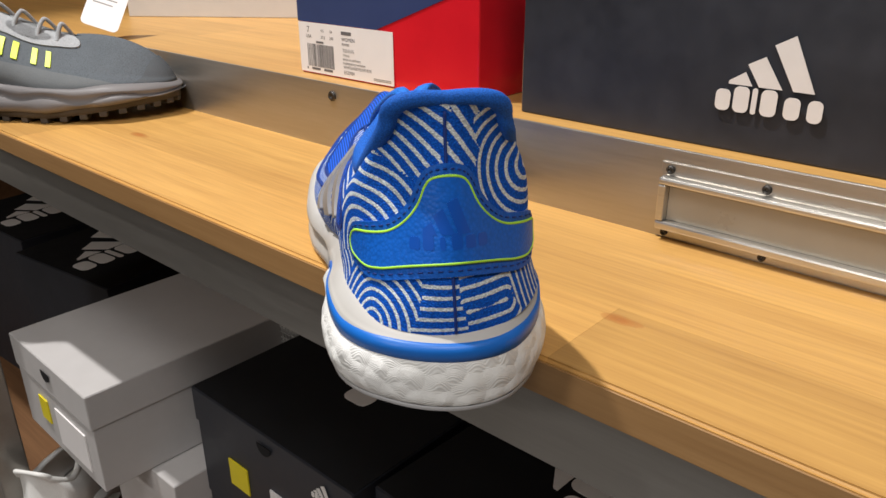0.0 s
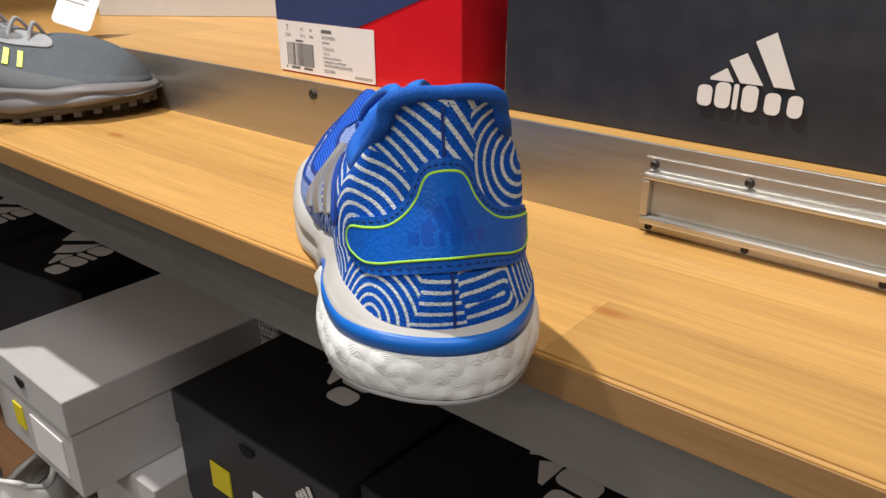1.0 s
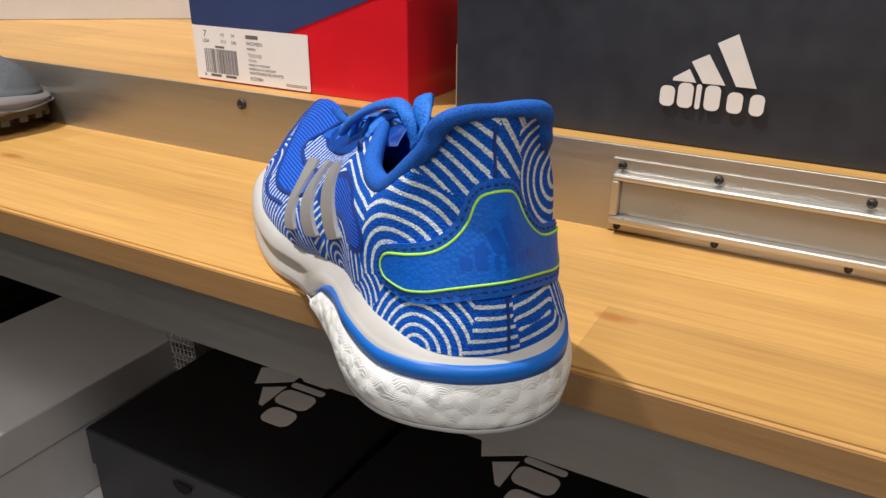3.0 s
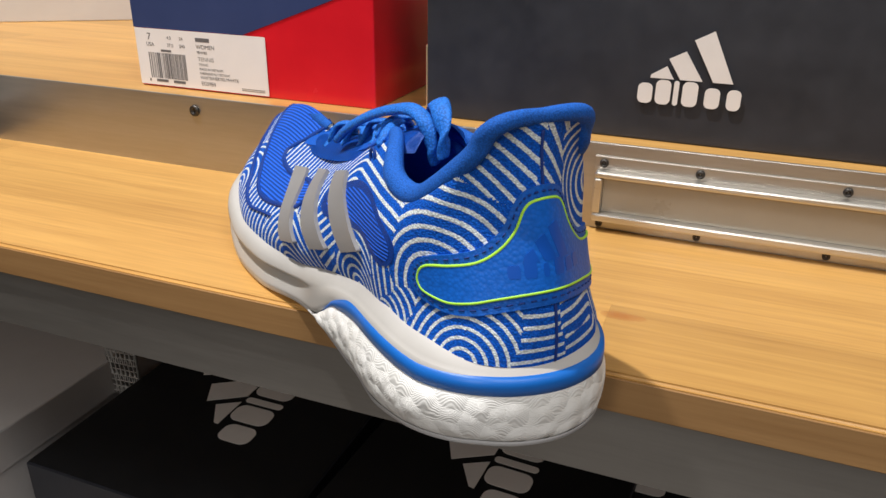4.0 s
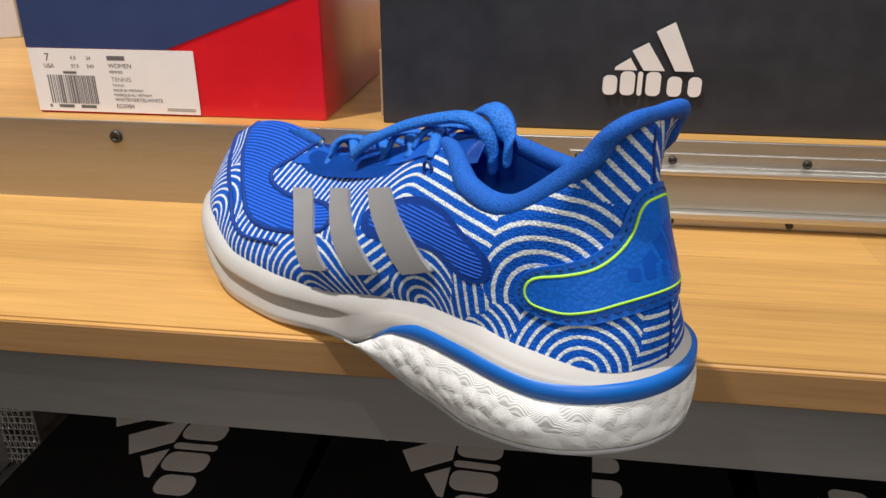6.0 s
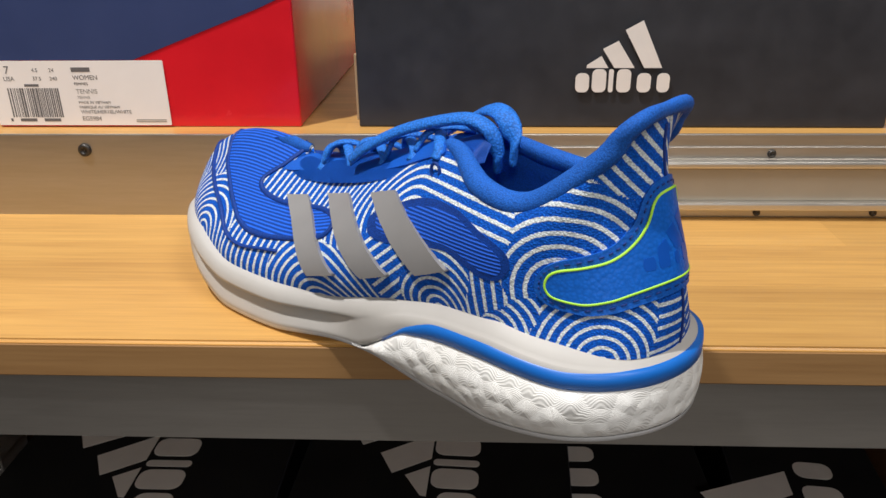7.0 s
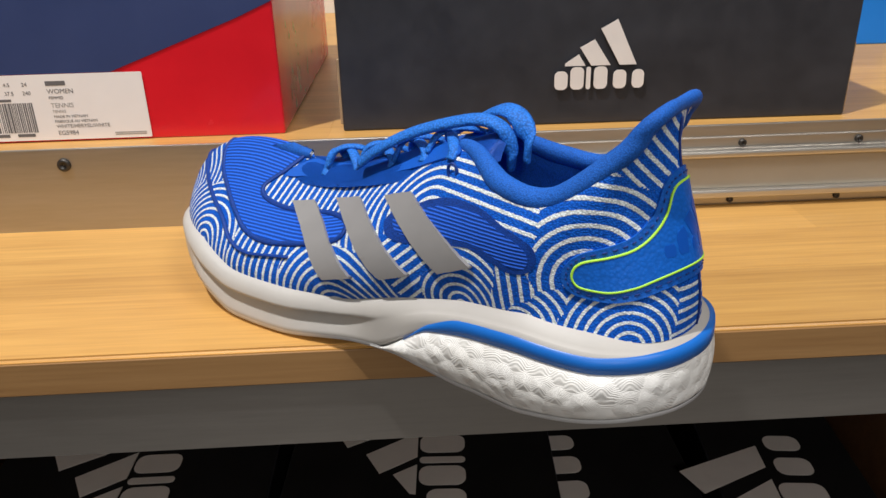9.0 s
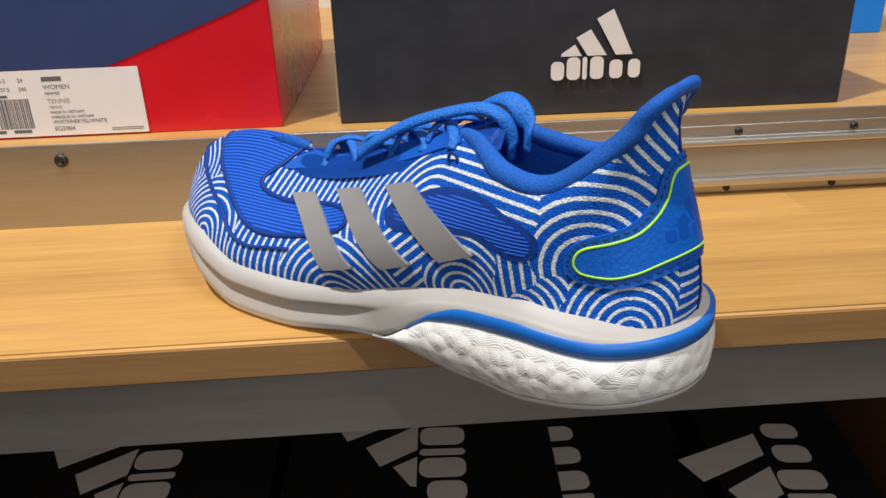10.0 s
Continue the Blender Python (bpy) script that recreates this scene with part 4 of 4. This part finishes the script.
# laces
eyes = (5.15, 5.75, 6.40, 7.10, 7.85)
for i, e in enumerate(eyes):
    for s in (0, 1):
        a = on_shell([(e if not s else 22 - e, 0.955)], 0.0012)[0]
        j = min(i + 1, len(eyes) - 1)
        f = eyes[j] if i < len(eyes) - 1 else e
        b = on_shell([((22 - f) if not s else f, 0.955)], 0.0012)[0]
        m1 = (a + b) / 2
        m1[2] = np.interp(m1[0], mid[::-1, 0], mid[::-1, 2]) + 0.0045 + 0.0016 * s
        q1, q2 = a * 0.62 + m1 * 0.38, b * 0.62 + m1 * 0.38
        q1[2] = max(q1[2], m1[2] - 0.003) + 0.001
        q2[2] = max(q2[2], m1[2] - 0.003) + 0.001
        d1 = a + np.array([0, 0.003 if not s else -0.003, -0.0035])
        if s == 1 and i == len(eyes) - 1:
            continue
        shoe_part("lace", tube(curve([d1, a, q1, m1, q2, b], 30), 0.0025, 0.0013, (0, 0, 1), 10), M_LACE)
big = curve([(0.160, 0.018, 0.0795), (0.150, 0.0165, 0.0870), (0.133, 0.013, 0.0960), (0.112, 0.011, 0.1030), (0.098, 0.010, 0.1055), (0.089, 0.009, 0.1020), (0.0865, 0.008, 0.0940), (0.088, 0.005, 0.086)], 60)
shoe_part("lace", tube(big, 0.0034, 0.0020, (0, 0.5, 1), 10), M_LACE, "thick blue lace end tucked over the tongue")
big = curve([(0.130, -0.012, 0.0900), (0.110, -0.006, 0.1015), (0.096, 0.000, 0.1080), (0.086, 0.004, 0.1075), (0.080, 0.006, 0.1000), (0.080, 0.006, 0.0900)], 50)
shoe_part("lace", tube(big, 0.0044, 0.0016, (0.4, 0.3, 1), 10), M_LACE, "flat blue lace end tucked over the tongue")
e1 = on_shell([(4.96, 0.85)], 0.0008)[0]
nn = upper_normal(4.96, 0.85)
sq = [e1 + 0.0022 * np.array([math.cos(k * math.tau / 16), 0, math.sin(k * math.tau / 16)]) * (1, 0, 1.5) for k in range(16)]
shoe_part("eyelet", tube(sq, 0.0007, 0.0007, nn, 6, True), M_WELD, "dark empty eyelet")

# ---- sole ----
NS = 400
ps = np.linspace(0, len(SOLE), NS, endpoint=False)
W2 = glide(SOLE, ps)
tg = np.roll(W2, -1, 0) - np.roll(W2, 1, 0)
out2 = np.stack([tg[:, 1], -tg[:, 0]], 1)
out2 /= np.linalg.norm(out2, axis=1, keepdims=True)
if np.sum(out2 * (W2 - [0.14, 0.004])) < 0:
    out2 = -out2
us = W2[:, 0]
zb = np.interp(us, SU, Z_BOTTOM)
zt = np.interp(us, SU, Z_TOP)
for _ in range(6):
    zb = (np.roll(zb, 1) + 2 * zb + np.roll(zb, -1)) / 4
    zt = (np.roll(zt, 1) + 2 * zt + np.roll(zt, -1)) / 4


def smooth(x):
    x = np.clip(x, 0, 1)
    return x * x * (3 - 2 * x)


heel = smooth((0.136 - us) / 0.034)
zband = np.interp(us, SU[:7], Z_BAND)
for _ in range(6):
    zband = (np.roll(zband, 1) + 2 * zband + np.roll(zband, -1)) / 4
zl = zb + (zband - zb) * heel


def wall(levels):
    """Sole wall from rows of (outward offset, height), each an array round the sole."""
    pts = np.stack([np.stack([W2[:, 0] + o * out2[:, 0], W2[:, 1] + o * out2[:, 1], z], 1) for o, z in levels], 1)
    return pts


fore = 1 - heel
gr = smooth((us - 0.128) / 0.03) * smooth((0.262 - us) / 0.02)
prof = []
for s, of, oh in ((0, -0.0028, -0.0012), (0.05, -0.0008, -0.0008), (0.12, 0.0, -0.0006), (0.19, -0.0004, -0.0006), (0.30, -0.0012, -0.0006), (0.42, -0.0024, -0.0007), (0.54, -0.0036, -0.0014), (0.605, -0.0040, -0.0019), (0.628, -0.0008, -0.0022), (0.66, 0.0002, -0.0027), (0.72, 0.0, -0.0034), (0.82, -0.0006, -0.0046), (0.93, -0.0022, -0.0064), (1.0, -0.0042, -0.0078)):
    cut = of if not (0.15 < s < 0.64) else of * gr
    prof.append((cut * fore + oh * heel, zl + (zt - zl) * s))
prof.append((-0.0085 + 0 * us, zt + 0.0002))
prof.append((-0.0140 + 0 * us, zt - 0.0015))
bm = sheet(wall(prof), True)
bmesh.ops.recalc_face_normals(bm, faces=bm.faces)
shoe_part("midsole", bm, M_EVA, "off-white foam midsole")
# white bead foam under the heel
keep = us < 0.1365
lv = [(-0.0040, zb - 0.0008), (-0.0012, zb + 0.0012)]
for s, o in ((0.10, 0.0004), (0.22, 0.0017), (0.38, 0.0026), (0.55, 0.0029), (0.72, 0.0024), (0.88, 0.0010), (1.0, -0.0010)):
    lv.append((o * smooth((zl - zb) / 0.012) * (0.3 + 0.7 * smooth(us / 0.035)), zb + 0.0012 + (zl - zb - 0.0012).clip(0) * s))
pts = wall(lv)
order = np.argsort([(0 if ps[i] >= 12 else 1) * 1000 + ps[i] for i in range(NS)])
pts = pts[order][keep[order]]
bm = sheet(pts)
bmesh.ops.recalc_face_normals(bm, faces=bm.faces)
shoe_part("heel_foam", bm, M_BOOST, "white pebbled bead foam")
# blue band
keepb = us < 0.117
tap = smooth((0.117 - us) / 0.03)
base_o = -0.0006
bl = [(base_o - 0.001 + 0 * us, zl - 0.0004 + 0 * us), (base_o + 0.0005 + 0 * us, zl + 0.0001), (base_o + 0.0006 + 0 * us, zl + 0.5 * BAND * tap), (base_o + 0.0003 + 0 * us, zl + 0.95 * BAND * tap), (base_o - 0.002 + 0 * us, zl + BAND * tap)]
pts = wall(bl)[order][keepb[order]]
bm = sheet(pts)
bmesh.ops.recalc_face_normals(bm, faces=bm.faces)
shoe_part("blue_band", bm, M_BAND, "bright blue rubber band")
# outsole
und = []
for o, dz in ((-0.0002, 0.0022), (-0.0002, 0.0004), (-0.0035, -0.0012), (-0.012, -0.0030), (-0.022, -0.0032)):
    und.append((o + 0 * us, np.maximum(zb + dz, 0.0)))
ug = wall(und)
bm = sheet(ug, True)
bm.verts.ensure_lookup_table()
inn = [bm.verts[i * 5 + 4] for i in range(NS)]
cen_line = [bm.verts.new((np.clip(us[i], 0.03, 0.27), 0.006, max(0, float(zb[i]) - 0.0032))) for i in range(NS)]
for i in range(NS):
    bm.faces.new((inn[i], inn[(i + 1) % NS], cen_line[(i + 1) % NS], cen_line[i]))
bmesh.ops.remove_doubles(bm, verts=cen_line, dist=1e-6)
bmesh.ops.recalc_face_normals(bm, faces=bm.faces)
shoe_part("outsole", bm, M_RUBBER, "thin white rubber outsole")

# ---- other shoes ----
M_GREY = woven("slate_grey_mesh", (0.105, 0.12, 0.135), 1100, 0.75, 0.0004, 0.25)
M_GREYSUEDE = woven("grey_suede", (0.155, 0.165, 0.17), 2200, 0.9, 0.0002, 0.15)
M_TOECAP = woven("dark_grey_toe_rubber", (0.085, 0.095, 0.105), 1500, 0.6, 0.0002, 0.15)
M_GREYLACE = woven("light_grey_lace", (0.40, 0.41, 0.42), 1500, 0.75, 0.0004)
M_GREYFOAM = noisy(material("lilac_grey_foam", (0.17, 0.16, 0.16), 0.5), (0.17, 0.16, 0.16), 0.08, 50, 0.05, 0.0001)
M_LUG = noisy(material("dark_outsole_rubber", (0.05, 0.043, 0.037), 0.6), (0.05, 0.043, 0.037), 0.2, 60)
M_NEON = material("neon_yellow_film", (0.75, 0.95, 0.02), 0.45)
M_WIRE = steel("pale_wire", (0.62, 0.60, 0.57), 0.4)
M_WHITELEATHER = woven("white_leather", (0.78, 0.77, 0.74), 900, 0.5, 0.00015, 0.05)

GREY = Matrix(((0.766, -0.643, 0, -0.893), (0.643, 0.766, 0, 0.193), (0, 0, 1, 0), (0, 0, 0, 1)))
grey = thing("sneaker", "slate grey chunky sneaker with neon yellow bars on the pine shelf", "sneaker", GREY)
LIFT = 0.010


def sunk(x, z):
    """The grey sneaker's height, drawn down towards its toe."""
    return z - 0.14 * max(0, x - 0.15) * min(1, max(0, z - 0.026) / 0.03)


def flip(bm, dz=LIFT):
    for v in bm.verts:
        v.co = (v.co.x, 0.009 - v.co.y, sunk(v.co.x, v.co.z + dz))
    bmesh.ops.reverse_faces(bm, faces=bm.faces)
    return bm


def grey_part(name, bm, mat, label="", turn=True):
    ob = part(name, flip(bm) if turn else bm, mat, grey, label, smooth=True)
    ob.matrix_parent_inverse = Matrix()
    return ob


gp = upper_point(np.linspace(0, NK, 220, endpoint=False)[:, None], np.linspace(0, 1, 40)[None, :])
bm = sheet(gp, True)
bmesh.ops.recalc_face_normals(bm, faces=bm.faces)
grey_part("upper", bm, M_GREY, "slate grey mesh upper")
grey_part("toe_cap", patch(outline([(11, 0.42), (10.3, 0.38), (9.7, 0.22), (9.4, 0.02), (10.2, 0.01), (11, 0.01), (11.8, 0.01), (12.6, 0.02), (12.3, 0.22), (11.7, 0.38)], 90), 0.0014), M_TOECAP, "dark grey toe cap")
grey_part("side_panel", patch(outline([(8.9, 0.05), (8.2, 0.33), (7.2, 0.40), (6.2, 0.38), (5.2, 0.30), (4.5, 0.05), (5.5, 0.02), (7.0, 0.02), (8.0, 0.02)], 90), 0.0012), M_GREYSUEDE, "paler grey suede panel")
grey_part("lace_stay", patch(outline([(8.8, 0.80), (7.9, 0.80), (6.9, 0.76), (5.9, 0.78), (5.0, 0.85), (5.0, 0.998), (6.0, 0.998), (7.0, 0.998), (8.2, 0.998), (9.2, 0.97)], 100), 0.0016), M_GREYLACE, "light grey lace stay")
for a in (6.15, 6.50, 7.0, 7.4):
    grey_part("neon_bar", patch(outline_straight([(a + 0.20, 0.70), (a + 0.05, 0.70), (a - 0.08, 0.46), (a + 0.07, 0.46)], 8), 0.0016), M_NEON, "neon yellow bar")
grey_part("collar", tube(rim, thick, thick * 0.9, upper_normal(cphi, 0.97), 10), M_GREYSUEDE, "grey padded collar")
bm = sheet(topg)
bmesh.ops.solidify(bm, geom=bm.faces[:], thickness=0.004)
grey_part("tongue", bm, M_GREYLACE, "light grey tongue")
for i, e in enumerate((5.2, 5.9, 6.6, 7.3, 8.0)):
    a = on_shell([(e, 0.93)], 0.002)[0]
    b = on_shell([(22 - e - 0.5, 0.93)], 0.002)[0]
    c = (a + b) / 2
    c[2] = np.interp(c[0], mid[::-1, 0], mid[::-1, 2]) + 0.009
    grey_part("lace", tube(curve([a + (0, 0.002, -0.004), a, a * 0.5 + c * 0.5 + (0, 0, 0.004), c, b], 24), 0.0022, 0.0019, (0, 0, 1), 8), M_GREYLACE)
# swelling midsole and lugs
wave = 0.0028 * np.sin(us * 105) + 0.0016 * np.sin(us * 47 + 1)
spring = np.maximum(0, us - 0.19) * 0.11
gl = [(-0.004, 0.0085 + spring), (0.003 + wave * 0.6, 0.011 + spring), (0.006 + wave, 0.016 + wave * 0.5 + 0.7 * spring), (0.0045 - wave * 0.3, 0.0225 + wave), (0.0015, 0.0245 + wave), (0.0045, 0.029 + wave * 0.6), (0.004, 0.0345 + 0 * us), (-0.002, zt + LIFT + 0.001), (-0.012, zt + LIFT)]
pts = wall([(o + 0 * us, z) for o, z in gl])
bm = sheet(pts, True)
bmesh.ops.recalc_face_normals(bm, faces=bm.faces)
for v in bm.verts:
    v.co.y, v.co.z = 0.009 - v.co.y, sunk(v.co.x, v.co.z)
bmesh.ops.reverse_faces(bm, faces=bm.faces)
grey_part("midsole", bm, M_GREYFOAM, "swelling lilac-grey midsole", False)
lg = wall([(0.0005 + 0 * us, 0.0115 + spring), (0.001 + 0 * us, 0.005 + spring), (-0.012 + 0 * us, 0.0045 + spring)])
bm = sheet(lg, True)
bm.verts.ensure_lookup_table()
bm.faces.new([bm.verts[i * 3 + 2] for i in range(NS)])
for v in bm.verts:
    v.co.y = 0.009 - v.co.y
bmesh.ops.recalc_face_normals(bm, faces=bm.faces)
grey_part("outsole", bm, M_LUG, "dark rubber outsole", False)
for i in range(0, NS, 10):
    p = W2[i] - out2[i] * 0.005
    z0 = max(0.0, (us[i] - 0.19) * 0.11)
    bm = block(-0.0038, 0.0038, -0.006, 0.006, z0, z0 + 0.0062, 0.0012)
    ang = math.atan2(-out2[i, 1], out2[i, 0])
    ob = part("lug", bm, M_LUG, grey)
    ob.matrix_parent_inverse = Matrix()
    ob.matrix_basis = Matrix.Translation((p[0], 0.009 - p[1], 0)) @ Matrix.Rotation(ang + math.pi / 2, 4, "Z")
# price tag hung from its laces
tag = thing("price_tag", "white paper price tag hanging from the grey sneaker", "price tag", pose(-0.835, 0.415, 0.100, 58, 20, 48))
bm = prism(rounded(-0.020, 0.020, -0.040, 0.030, 0.006), 0, 0.0005, None, "xy")
part("card", bm, M_PAPER, tag).matrix_parent_inverse = Matrix()
for k in range(5):
    part("printed_bar", block(-0.014, 0.010 - 0.003 * (k % 3), 0.012 - 0.006 * k, 0.0135 - 0.006 * k, 0.0005, 0.0007), M_INKGREY, tag).matrix_parent_inverse = Matrix()

# white trainer on the bottom board
white = thing("sneaker", "white leather sneaker standing on the bottom board", "sneaker", Matrix(((-0.5, -0.866, 0, -0.815), (0.866, -0.5, 0, 0.195), (0, 0, 1, -0.55), (0, 0, 0, 1))))
for name, bm, lab in (("upper", sheet(gp, True), "white leather upper"), ("lining", sheet(inner, True), "white textile lining"), ("collar", tube(rim, thick, thick * 0.9, upper_normal(cphi, 0.97), 10), "white padded collar"), ("midsole", sheet(wall(prof), True), "white foam midsole"), ("outsole", sheet(ug, True), "white outsole")):
    bmesh.ops.recalc_face_normals(bm, faces=bm.faces)
    part(name, bm, M_WHITELEATHER, white, lab, smooth=True).matrix_parent_inverse = Matrix()

# wire mesh showing in the gap between boxes
net = thing("wire_mesh", "pale wire mesh panel standing between the stacked boxes", "wire mesh", pose(-0.637, 0.47, -0.55, 0, 0, 0))
for k in range(6):
    for sgn in (1, -1):
        x = -0.015 + 0.006 * k
        part("wire", tube([(x - 0.006 * sgn, 0.0006 * sgn, 0.25), (x + 0.006 * sgn, 0.0006 * sgn, 0.325)], 0.0008, n=6), M_WIRE, net).matrix_parent_inverse = Matrix()
for k in range(10):
    part("wire", tube([(-0.0195, 0, 0.254 + 0.007 * k), (0.0195, 0, 0.256 + 0.007 * k)], 0.0008, n=6), M_WIRE, net).matrix_parent_inverse = Matrix()
part("frame", tube([(-0.020, 0, 0.0), (0.020, 0, 0.0), (0.020, 0, 0.327), (-0.020, 0, 0.327)], 0.0013, up=(0, 1, 0), n=6, closed=True), M_WIRE, net).matrix_parent_inverse = Matrix()
